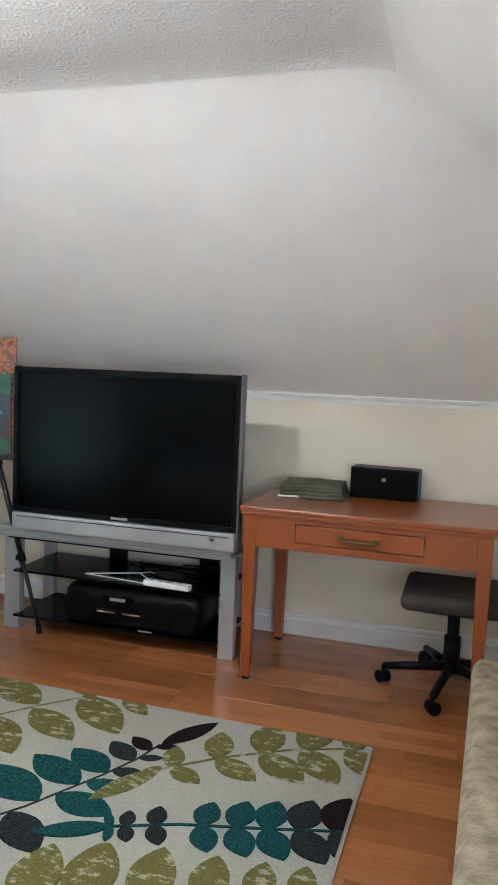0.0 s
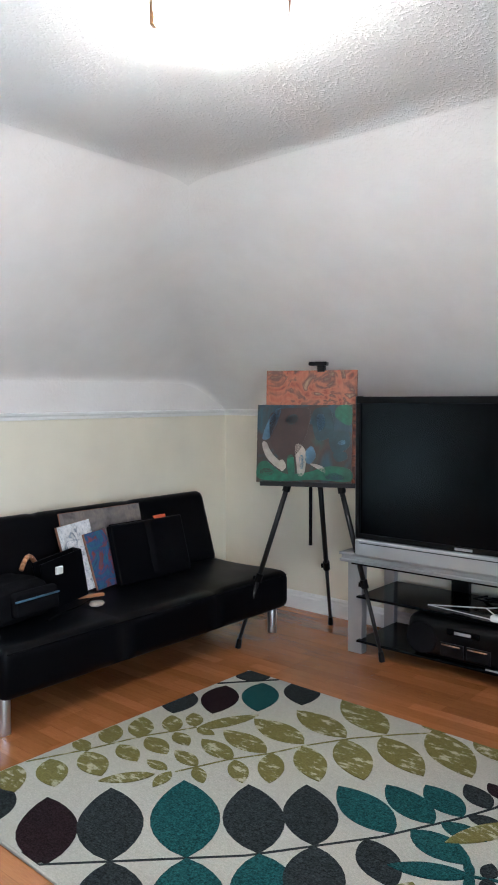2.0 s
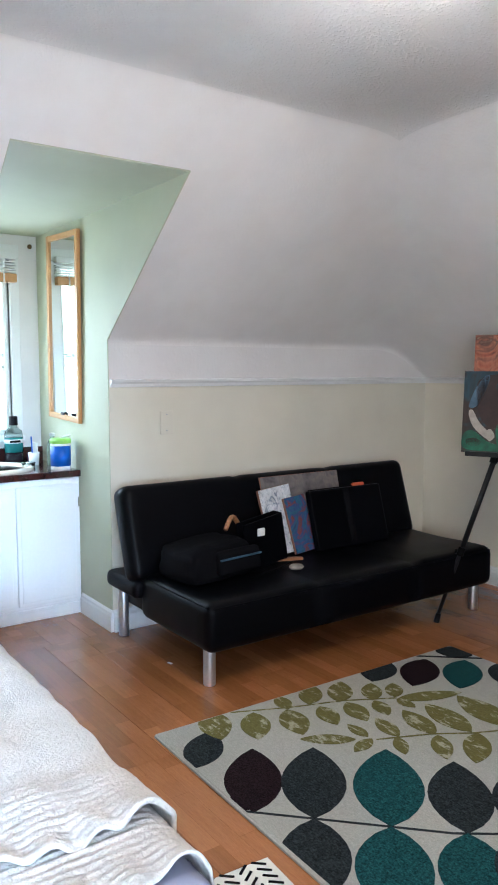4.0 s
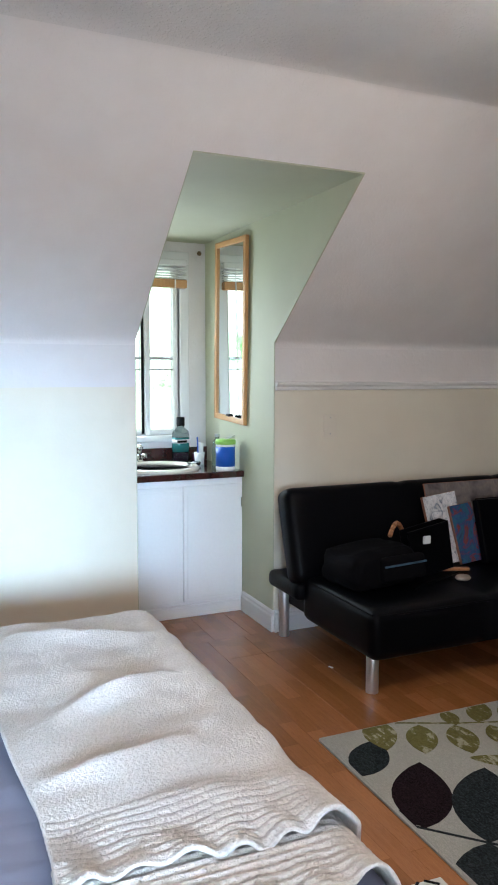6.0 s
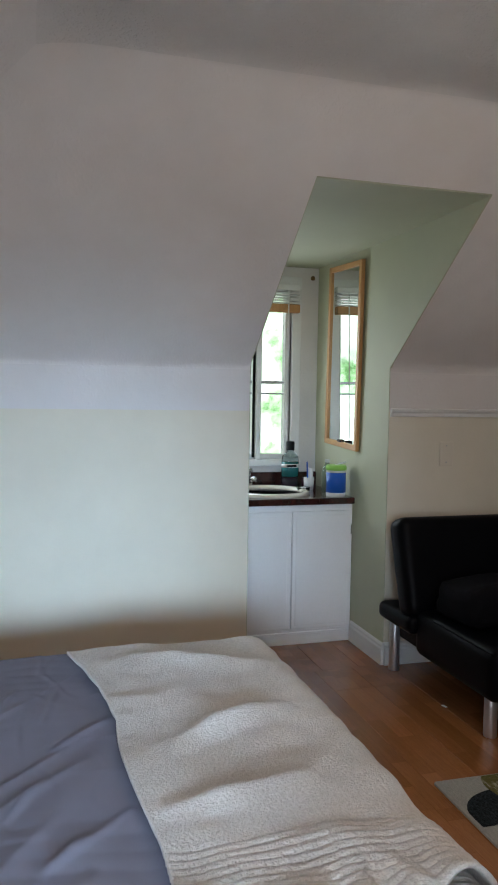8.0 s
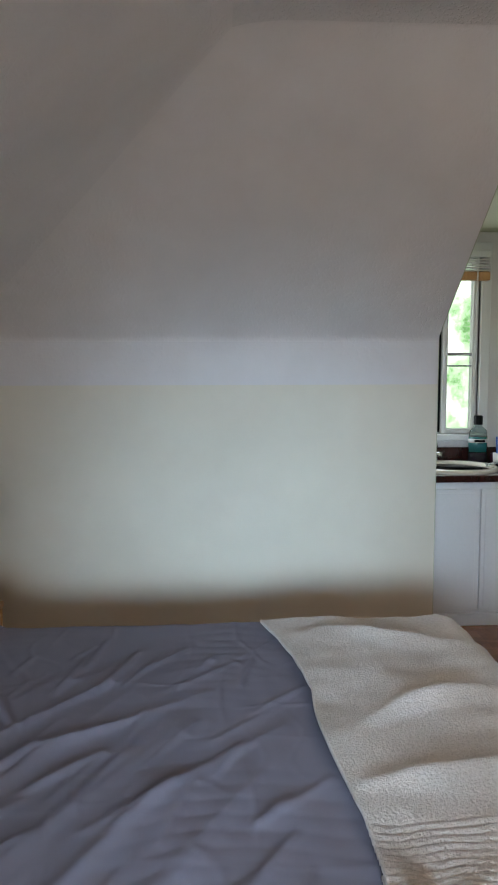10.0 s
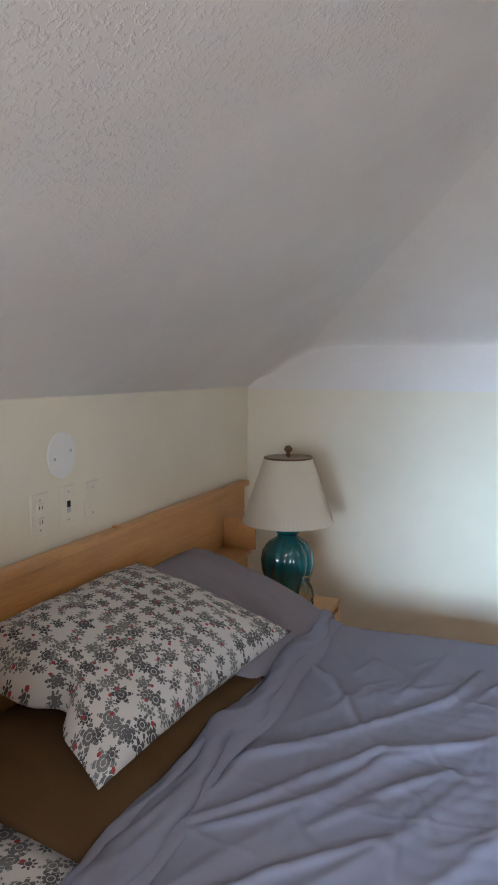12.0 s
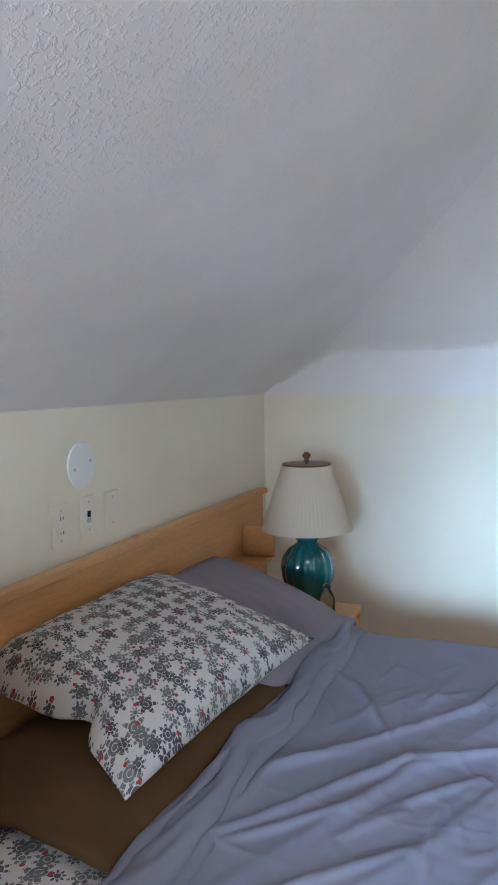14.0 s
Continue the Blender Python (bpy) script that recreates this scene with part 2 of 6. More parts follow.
# ---- the room: plan ----
XE, YN, YS = 4.31, 3.48, -1.80
RAIL, KNEE, FLAT = 1.235, 1.445, 2.286
CW, CE, CN, CS = 1.065, 3.245, 2.09, -0.39
LOW_N, LOW_S = 1.25, 1.245
A0, A1 = 0.545, 1.245
E0, E1, EZ0, EZ1 = -1.10, -0.15, 0.72, 1.38
AX = 0.783
ATOP = KNEE + (FLAT - KNEE) / CW * AX
AEND = -0.95
TH = 0.12
KN = CN + (YN - CN) * (FLAT - KNEE) / (FLAT - LOW_N)
KS = CS + (YS - CS) * (FLAT - KNEE) / (FLAT - LOW_S)


def melt(a, b, k):
    """The lower of two heights, eased into one another over k."""
    h = max(k - abs(a - b), 0.0) / k
    return min(a, b) - h * h * k / 4


def ceiling_height(x, y):
    """Flat ceiling and four slopes, with soft hips and a tighter fold round the flat part."""
    rise = (FLAT - KNEE) / CW
    sides = KNEE + rise * min(x, XE - x)
    ends = melt(LOW_N + (FLAT - LOW_N) / (YN - CN) * (YN - y), LOW_S + (FLAT - LOW_S) / (CS - YS) * (y - YS), 0.05)
    return melt(FLAT, melt(sides, ends, 0.14), 0.055)


def ceiling_shell():
    """Plastered ceiling in one skin, open at the dormer, its folds rounded over, with a small cove on the side walls."""
    bm = bmesh.new()
    made = {}

    def v(*p):
        key = tuple(round(c, 4) for c in p)
        if key not in made:
            made[key] = bm.verts.new((*p, 0))
        return made[key]

    flat = [(CW, CS), (CW, A0), (CW, A1), (CW, CN), (CE, CN), (CE, CS)]
    west = [[(0, KS), (0, A0), (AX, A0), (CW, A0), (CW, CS)], [(AX, A0), (AX, A1), (CW, A1), (CW, A0)], [(0, A1), (0, KN), (CW, CN), (CW, A1), (AX, A1)]]
    east = [(XE, KS), (XE, KN), (CE, CN), (CE, CS)]
    north = [(0, YN), (XE, YN), (XE, KN), (CE, CN), (CW, CN), (0, KN)]
    south = [(0, YS), (0, KS), (CW, CS), (CE, CS), (XE, KS), (XE, YS)]
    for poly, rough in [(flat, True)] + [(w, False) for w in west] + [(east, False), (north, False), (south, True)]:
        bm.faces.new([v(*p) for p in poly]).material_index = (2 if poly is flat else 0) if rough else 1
    cove = 0.045
    xs = [cove * k / 5 for k in range(1, 6)] + [0.07 * k for k in range(2, 60)] + [XE - cove * k / 5 for k in range(1, 6)]
    for x in xs:
        bmesh.ops.bisect_plane(bm, geom=bm.verts[:] + bm.edges[:] + bm.faces[:], plane_co=(x, 0, 0), plane_no=(1, 0, 0), dist=0.0005)
    for k in range(-25, 50):
        bmesh.ops.bisect_plane(bm, geom=bm.verts[:] + bm.edges[:] + bm.faces[:], plane_co=(0, 0.07 * k + 0.003, 0), plane_no=(0, 1, 0), dist=0.0005)
    for vert in bm.verts:
        x, y = vert.co.x, vert.co.y
        z = ceiling_height(x, y)
        edge = min(x, XE - x)
        low = ceiling_height(0, y)
        if edge < cove and low > RAIL + 0.06:
            t = edge / cove
            drop = min(0.025, low - RAIL - 0.06)
            z = (1 - t) ** 2 * (low - drop) + 2 * t * (1 - t) * low + t * t * ceiling_height(cove, y)
            x = t * t * cove if vert.co.x < 1 else XE - t * t * cove
        vert.co = (x, y, z)
    bmesh.ops.recalc_face_normals(bm, faces=bm.faces[:])
    if sum(f.normal.z for f in bm.faces) > 0:
        bmesh.ops.reverse_faces(bm, faces=bm.faces[:])
    me = bpy.data.meshes.new("ceiling")
    bm.to_mesh(me)
    for vert in bm.verts:
        vert.co.z += 0.12
    bm.from_mesh(me)
    bm.to_mesh(me)
    bm.free()
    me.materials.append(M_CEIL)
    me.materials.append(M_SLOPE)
    me.materials.append(M_FLAT_SHADED)
    for f in me.polygons:
        f.use_smooth = True
    ob = new("ceiling", me)
    return tagged(ob, "off-white spattered plaster ceiling with four sloping sides", "ceiling", kind="structure")


ceiling_shell()


def wall(name, low, high, out, label):
    """A wall from outlines of its cream lower and white upper parts, drawn out by its thickness."""
    bms = []
    for polys, index in ((low, 0), (high, 1)):
        for poly in polys:
            b = prism(poly, out)
            for f in b.faces:
                f.material_index = index
            bms.append(b)
    return tagged(part(name, joined(*bms), (M_CREAM, M_WHITE)), label, "wall", kind="structure")


def upright(axis, c, a, b, z0, z1, z2=None):
    """Four corners of an upright face at axis = c, from a to b."""
    pts = [(a, z0), (b, z0), (b, z1 if z2 is None else z2), (a, z1)]
    return [(c, u, z) if axis == "x" else (u, c, z) for u, z in pts]


wall("wall_west",
     [upright("x", 0, YS - TH, A0, 0, RAIL), upright("x", 0, A1, YN + TH, 0, RAIL)],
     [[(0, YS, RAIL), (0, A0, RAIL), (0, A0, KNEE), (0, KS, KNEE), (0, YS, LOW_S)],
      [(0, A1, RAIL), (0, YN, RAIL), (0, YN, LOW_N), (0, KN, KNEE), (0, A1, KNEE)]],
     (-TH, 0, 0), "cream painted knee wall with a white plaster band above")
wall("wall_east",
     [upright("x", XE, YS - TH, E0, 0, RAIL), upright("x", XE, E1, YN + TH, 0, RAIL), upright("x", XE, E0, E1, 0, EZ0)],
     [[(XE, YS, RAIL), (XE, E0, RAIL), (XE, E0, KNEE), (XE, KS, KNEE), (XE, YS, LOW_S)],
      [(XE, E1, RAIL), (XE, YN, RAIL), (XE, YN, LOW_N), (XE, KN, KNEE), (XE, E1, KNEE)],
      upright("x", XE, E0, E1, EZ1, KNEE)],
     (TH, 0, 0), "cream painted knee wall with a low window")
wall("wall_north", [upright("y", YN, 0, XE, 0, RAIL)], [upright("y", YN, 0, XE, RAIL, LOW_N + 0.03)], (0, TH, 0), "cream painted knee wall under the sloping ceiling")
wall("wall_south", [upright("y", YS, 0, XE, 0, LOW_S + 0.005)], [], (0, -TH, 0), "cream painted knee wall behind the headboard")


def dormer(side, x_in, y0, y1, z0, paint, tag):
    """The walls and ceiling of a dormer recess; side is -1 to the west and 1 to the east."""
    x_end = x_in + side * 0.95
    x_top = x_in - side * AX
    for y, d, which in ((y0 + 0.004, -0.08, "south"), (y1 - 0.004, 0.08, "north")):
        pts = [(x_in + side * 0.004, y, z0), (x_end, y, z0), (x_end, y, ATOP + 0.05), (x_top + side * 0.006, y, ATOP - 0.001), (x_in + side * 0.004, y, KNEE - 0.001)]
        tagged(part(f"wall_dormer_{tag}_{which}", prism(pts, (0, d, 0)), paint), "pale green side wall of the dormer recess", "wall", kind="structure")
    top = prism([(x_top + side * 0.006, y0, ATOP - 0.004), (x_end, y0, ATOP - 0.004), (x_end, y1, ATOP - 0.004), (x_top + side * 0.006, y1, ATOP - 0.004)], (0, 0, 0.06))
    tagged(part(f"ceiling_dormer_{tag}", top, paint), "pale green ceiling of the dormer recess", "ceiling", kind="structure")
    return x_end


dormer(-1, 0.0, A0, A1, 0.0, M_GREEN, "west")


def window_wall(name, x, d, y0, y1, z0, z1, oy0, oy1, oz0, oz1, paint):
    bms = [box(min(x, x + d), max(x, x + d), a, b, c, e) for a, b, c, e in
           ((y0, oy0, z0, z1), (oy1, y1, z0, z1), (oy0, oy1, z0, oz0), (oy0, oy1, oz1, z1))]
    return tagged(part(name, joined(*bms), paint), "painted end wall of the dormer round its window", "wall", kind="structure")


WY0, WY1, WZ0, WZ1 = 0.615, 1.075, 0.93, 1.93
window_wall("wall_dormer_west_end", AEND, -0.10, A0 - 0.08, A1 + 0.08, 0, ATOP + 0.06, WY0, WY1, WZ0, WZ1, M_WHITE)

slab_floor = box(-1.05, XE + TH, YS - TH, YN + TH, -0.12, -0.009)
tagged(part("floor", slab_floor, M_SUBFLOOR), "honey-brown laminate plank floor", "floor", kind="structure")
FLOOR = bpy.data.objects["floor"]


def run(name, profile, p, q, label, material=M_TRIM):
    """A moulding with a (depth, height) profile from p to q; depth points to the left of the way."""
    p, q = Vector((*p, 0)), Vector((*q, 0))
    side = Vector((-(q - p).y, (q - p).x, 0)).normalized()
    pts = [p + side * a + Vector((0, 0, z)) for a, z in profile]
    return tagged(part(name, prism(pts, q - p), material), label, "trim", kind="structure")


BASE = [(0.0, 0.0), (0.016, 0.0), (0.016, 0.078), (0.012, 0.088), (0.012, 0.098), (0.006, 0.108), (0.0, 0.112)]
PICTURE_RAIL = [(0.0, RAIL - 0.022), (0.010, RAIL - 0.020), (0.012, RAIL - 0.004), (0.022, RAIL + 0.004), (0.024, RAIL + 0.014), (0.0, RAIL + 0.018)]
run("baseboard", BASE, (XE, YN), (0, YN), "white moulded baseboard along the cream wall")
run("baseboard", BASE, (0, YN), (0, A1), "white moulded baseboard behind the black futon")
run("baseboard", BASE, (0.002, A1), (-0.380, A1), "white moulded baseboard in the dormer recess")
run("baseboard", BASE, (0, A0), (0, YS), "white moulded baseboard behind the bed")
run("baseboard", BASE, (0, YS), (XE, YS), "white moulded baseboard behind the headboard")
run("baseboard", BASE, (XE, YS), (XE, YN), "white moulded baseboard along the cream wall")
run("trim", PICTURE_RAIL, (XE, YN), (0, YN), "thin white moulding between wall and slope")
run("trim", PICTURE_RAIL, (0, YN), (0, A1 + 0.002), "thin white moulding between cream wall and plaster band")


# ---- windows ----
M_PANE, _n, _l, _p = shader("window_glass")
_p.inputs["Base Color"].default_value = (0.95, 0.98, 0.97, 1)
_p.inputs["Transmission Weight"].default_value, _p.inputs["Roughness"].default_value, _p.inputs["IOR"].default_value = 1.0, 0.0, 1.02
M_MIRROR, _n, _l, _p = shader("mirror_silver")
_p.inputs["Base Color"].default_value = (0.86, 0.90, 0.88, 1)
_p.inputs["Metallic"].default_value, _p.inputs["Roughness"].default_value = 1.0, 0.015


def leafy_backdrop():
    """Bright overcast light with foliage, far outside the windows."""
    m, n, l, p = shader("bright_outdoors")
    leaves = noise_node(n, l, 2.2, 8.0, 0.72)
    clump = noise_node(n, l, 0.45, 3.0, 0.5, seed=4.0)
    c = ramp(n, l, leaves, [(0.38, (0.10, 0.24, 0.08)), (0.50, (0.42, 0.68, 0.38)), (0.64, (0.90, 1.0, 0.92))])
    c = mix(n, l, ramp(n, l, clump, [(0.42, (0, 0, 0)), (0.62, (1, 1, 1))]), c, (0.95, 1.0, 1.0))
    l.new(c, p.inputs["Emission Color"])
    p.inputs["Emission Strength"].default_value = 3.6
    p.inputs["Base Color"].default_value = (0, 0, 0, 1)
    return m


M_OUT = leafy_backdrop()
tagged(part("backdrop", box(-9.1, -9.0, -8, 14, -3, 9), M_OUT), "bright overcast daylight with green foliage outside", "backdrop", kind="structure")
tagged(part("backdrop", box(12.0, 12.1, -9, 9, -3, 9), M_OUT), "bright overcast daylight with green foliage outside", "backdrop", kind="structure")


def west_window():
    x = AEND
    win = tagged(new("window_1"), "white double casement window with a raised bamboo blind", "window", kind="structure")
    win.location = (x, 0, 0)
    w = 0.055
    frame_bm = joined(box(-0.10, 0.02, WY0 - w, WY0, WZ0, WZ1, 0.004), box(-0.10, 0.02, WY1, WY1 + w, WZ0, WZ1, 0.004),
                      box(-0.10, 0.025, WY0 - w, WY1 + w, WZ1, WZ1 + 0.07, 0.004))
    part("window_frame", frame_bm, M_TRIM, win)
    part("window_sill", box(-0.10, 0.055, WY0 - w, WY1 + w, WZ0 - 0.035, WZ0, 0.006), M_TRIM, win)
    mid = 0.872
    part("mullion", box(-0.09, 0.01, mid - 0.009, mid + 0.009, WZ0, WZ1, 0.003), M_TRIM, win)
    for a, b, ta, tb in ((WY0, mid - 0.009, 0.030, 0.016), (mid + 0.009, WY1, 0.022, 0.030)):
        t = 0.030
        edge = joined(box(-0.075, -0.02, a, a + ta, WZ0, WZ1, 0.003), box(-0.075, -0.02, b - tb, b, WZ0, WZ1, 0.003),
                      box(-0.075, -0.02, a + ta, b - tb, WZ0, WZ0 + t, 0.003), box(-0.075, -0.02, a + ta, b - tb, WZ1 - t, WZ1, 0.003))
        part("sash", edge, M_TRIM, win)
        bar = part("glazing_bar", joined(box(-0.072, -0.03, a + ta, b - tb, 1.375, 1.392, 0.002), box(-0.072, -0.03, a + ta, b - tb, 1.312, 1.322, 0.002)), M_SILVER, win)
        tagged(bar, "grey horizontal glazing bars")
        pane = part("pane", box(-0.052, -0.048, a + ta, b - tb, WZ0 + t, WZ1 - t), M_PANE, win)
        pane.visible_shadow = False
    # plain black strip added in place of an opened casement seen edge on
    part("open_sash_strip", box(-0.02, -0.010, mid - 0.026, mid - 0.011, WZ0 + 0.01, 1.72, 0.002), M_BLACK, win, "dark strip standing for an open casement seen edge on")
    blind = thing("roller_blind", (x + 0.035, (WY0 + WY1) / 2, 1.80), "bamboo slat blind rolled up at the window top", "blind")
    hw = (WY1 - WY0) / 2 + 0.03
    part("headrail", box(-0.02, 0.03, -hw, hw, 0.115, 0.150, 0.004), M_TRIM, blind, "white blind headrail")
    for i in range(5):
        part("slat", box(-0.015, 0.026, -hw, hw, 0.040 + i * 0.014, 0.047 + i * 0.014, 0.002), M_TRIM, blind)
    part("bottom_bar", box(-0.015, 0.032, -hw, hw, -0.012, 0.036, 0.006), M_OAK, blind, "tan wooden bottom bar")
    for y in (hw - 0.07, hw - 0.075):
        part("cord", rod((0.034, y, 0.12), (0.034, y - 0.01, -0.83), 0.0018, seg=6), M_TRIM, blind)
    knob = turned([(0.0, 0.0), (0.012, 0.003), (0.014, 0.012), (0.008, 0.020), (0.0, 0.022)], 12)
    part("curtain_knob", moved(knob, pose(0, A1 - 0.045, 2.0, 0, 90, 0)), M_BRASS, win, "small brass curtain knob")


west_window()


def east_window():
    win = tagged(new("window_2"), "white low window in the knee wall", "window", kind="structure")
    win.location = (XE, 0, 0)
    w = 0.05
    part("window_frame", joined(box(-0.015, 0.12, E0 - w, E0 + 0.02, EZ0, EZ1, 0.004), box(-0.015, 0.12, E1 - 0.02, E1 + w, EZ0, EZ1, 0.004),
                                box(-0.015, 0.12, E0 - w, E1 + w, EZ1 - 0.02, EZ1 + 0.03, 0.004)), M_TRIM, win)
    part("window_sill", box(-0.05, 0.12, E0 - w, E1 + w, EZ0 - 0.03, EZ0 + 0.02, 0.006), M_TRIM, win)
    pane = part("pane", box(0.10, 0.104, E0, E1, EZ0, EZ1), M_PANE, win)
    pane.visible_shadow = False


east_window()


# ---- dormer recess: vanity, mirror and toiletries ----
def vanity():
    v = thing("vanity_cabinet", (-0.69, (A0 + A1) / 2, 0), "white two-door vanity cabinet built into the recess", "cabinet")
    h = (A1 - A0) / 2 - 0.004
    part("body", box(-0.255, 0.295, -h, h, 0.0, 0.735), M_CABINET, v)
    for a, b in ((-h + 0.012, -0.004), (0.004, h - 0.012)):
        d = part("door", joined(box(0.297, 0.314, a, b, 0.085, 0.705, 0.003), box(0.312, 0.317, a + 0.02, b - 0.02, 0.105, 0.685, 0.002)), M_CABINET, v)
        part("hinge", box(0.300, 0.318, b - 0.004 if a > 0 else a - 0.002, b + 0.002 if a > 0 else a + 0.004, 0.58, 0.63), M_CHROME, d)
    part("plinth", joined(box(0.296, 0.306, -h, h, 0.0, 0.062, 0.003), box(0.296, 0.312, -h, h, 0.050, 0.066, 0.003)), M_CABINET, v)
    c = thing("countertop", (-0.69, (A0 + A1) / 2, 0.74), "glossy dark red-brown countertop with a backsplash", "countertop")
    part("worktop", box(-0.257, 0.325, -h - 0.001, h + 0.001, 0.0, 0.034, 0.005), M_COUNTER, c)
    part("backsplash", box(-0.257, -0.237, -h, h, 0.035, 0.115, 0.003), M_COUNTER, c)
    s = thing("sink", (-0.625, 0.83, 0.774), "almond oval drop-in porcelain sink", "sink")
    rim = turned([(0.175, -0.10), (0.185, -0.05), (0.192, 0.0), (0.200, 0.014), (0.215, 0.020), (0.232, 0.014), (0.236, 0.0)], 40)
    part("basin", moved(rim, Matrix.Diagonal((0.95, 1.02, 1, 1))), M_PORCELAIN, s, smooth=True)
    part("drain", turned([(0.022, -0.098), (0.022, -0.094), (0.0, -0.094)], 16), M_CHROME, s)
    f = thing("faucet", (-0.855, 0.80, 0.778), "chrome single-lever faucet with a clear knob", "faucet")
    part("base_plate", box(-0.03, 0.03, -0.075, 0.075, 0, 0.014, 0.006), M_CHROME, f, smooth=True)
    spout = joined(rod((0, 0, 0.01), (0.01, 0, 0.055), 0.024, 0.020, 18), rod((0.0, 0, 0.04), (0.115, 0, 0.062), 0.016, 0.011, 16), rod((0.112, 0, 0.066), (0.116, 0, 0.044), 0.010, 0.010, 14))
    part("spout", spout, M_CHROME, f, smooth=True)
    part("stem", rod((0.0, 0, 0.055), (-0.004, 0, 0.080), 0.012, 0.010), M_CHROME, f, smooth=True)
    part("knob", turned([(0.0, 0.08), (0.018, 0.083), (0.024, 0.096), (0.019, 0.110), (0.0, 0.114)], 12, 6, 0.15), M_CHROME, f, "clear faceted tap knob", smooth=True)


vanity()


def mirror():
    m = thing("wall_mirror", (-0.540, A1 - 0.001, 1.03), "tall mirror in a honey oak frame, top leaning off the wall", "mirror")
    w, h, t = 0.215, 0.985, 0.030
    lean = pose(0, 0, 0, 0.5, 2.6, 0)
    bits = joined(box(-w, -w + t, -0.026, -0.004, 0, h, 0.003), box(w - t, w, -0.026, -0.004, 0, h, 0.003),
                  box(-w + t, w - t, -0.026, -0.004, 0, t, 0.003), box(-w + t, w - t, -0.026, -0.004, h - t, h, 0.003))
    part("frame", moved(bits, lean), M_OAK, m)
    part("glass", moved(box(-w + t, w - t, -0.016, -0.010, t, h - t), lean), M_MIRROR, m)
    part("backing", moved(box(-w + 0.01, w - 0.01, -0.009, -0.005, 0.01, h - 0.01), lean), M_BLACK, m)
    part("clip", moved(box(-0.02, 0.02, -0.031, -0.02, 0.028, 0.042, 0.003), lean), M_METALBLACK, m, "small dark clip on the frame")


mirror()

M_MOUTHWASH = surf("teal_mouthwash", (0.02, 0.16, 0.16), 0.08, 0.1, 8.0, 60.0, 0.0, coat=0.5)
M_CLEAR, _n, _l, _p = shader("clear_plastic")
_p.inputs["Base Color"].default_value = (0.55, 0.66, 0.68, 1)
_p.inputs["Transmission Weight"].default_value, _p.inputs["Roughness"].default_value, _p.inputs["IOR"].default_value = 0.97, 0.05, 1.15
M_BLUE = surf("saturated_blue_label", (0.006, 0.10, 0.50), 0.4, 0.05, 6.0, 90.0, 0.03)
M_LIME = surf("lime_green_plastic", (0.28, 0.60, 0.10), 0.4, 0.05, 6.0, 90.0, 0.03)
M_PLASTIC_WHITE = surf("white_plastic", (0.78, 0.79, 0.78), 0.4, 0.04, 6.0, 90.0, 0.03)
M_PURPLE = surf("dark_plum_glaze", (0.05, 0.012, 0.03), 0.15, 0.1, 6.0, 90.0, 0.0)
CT = 0.775


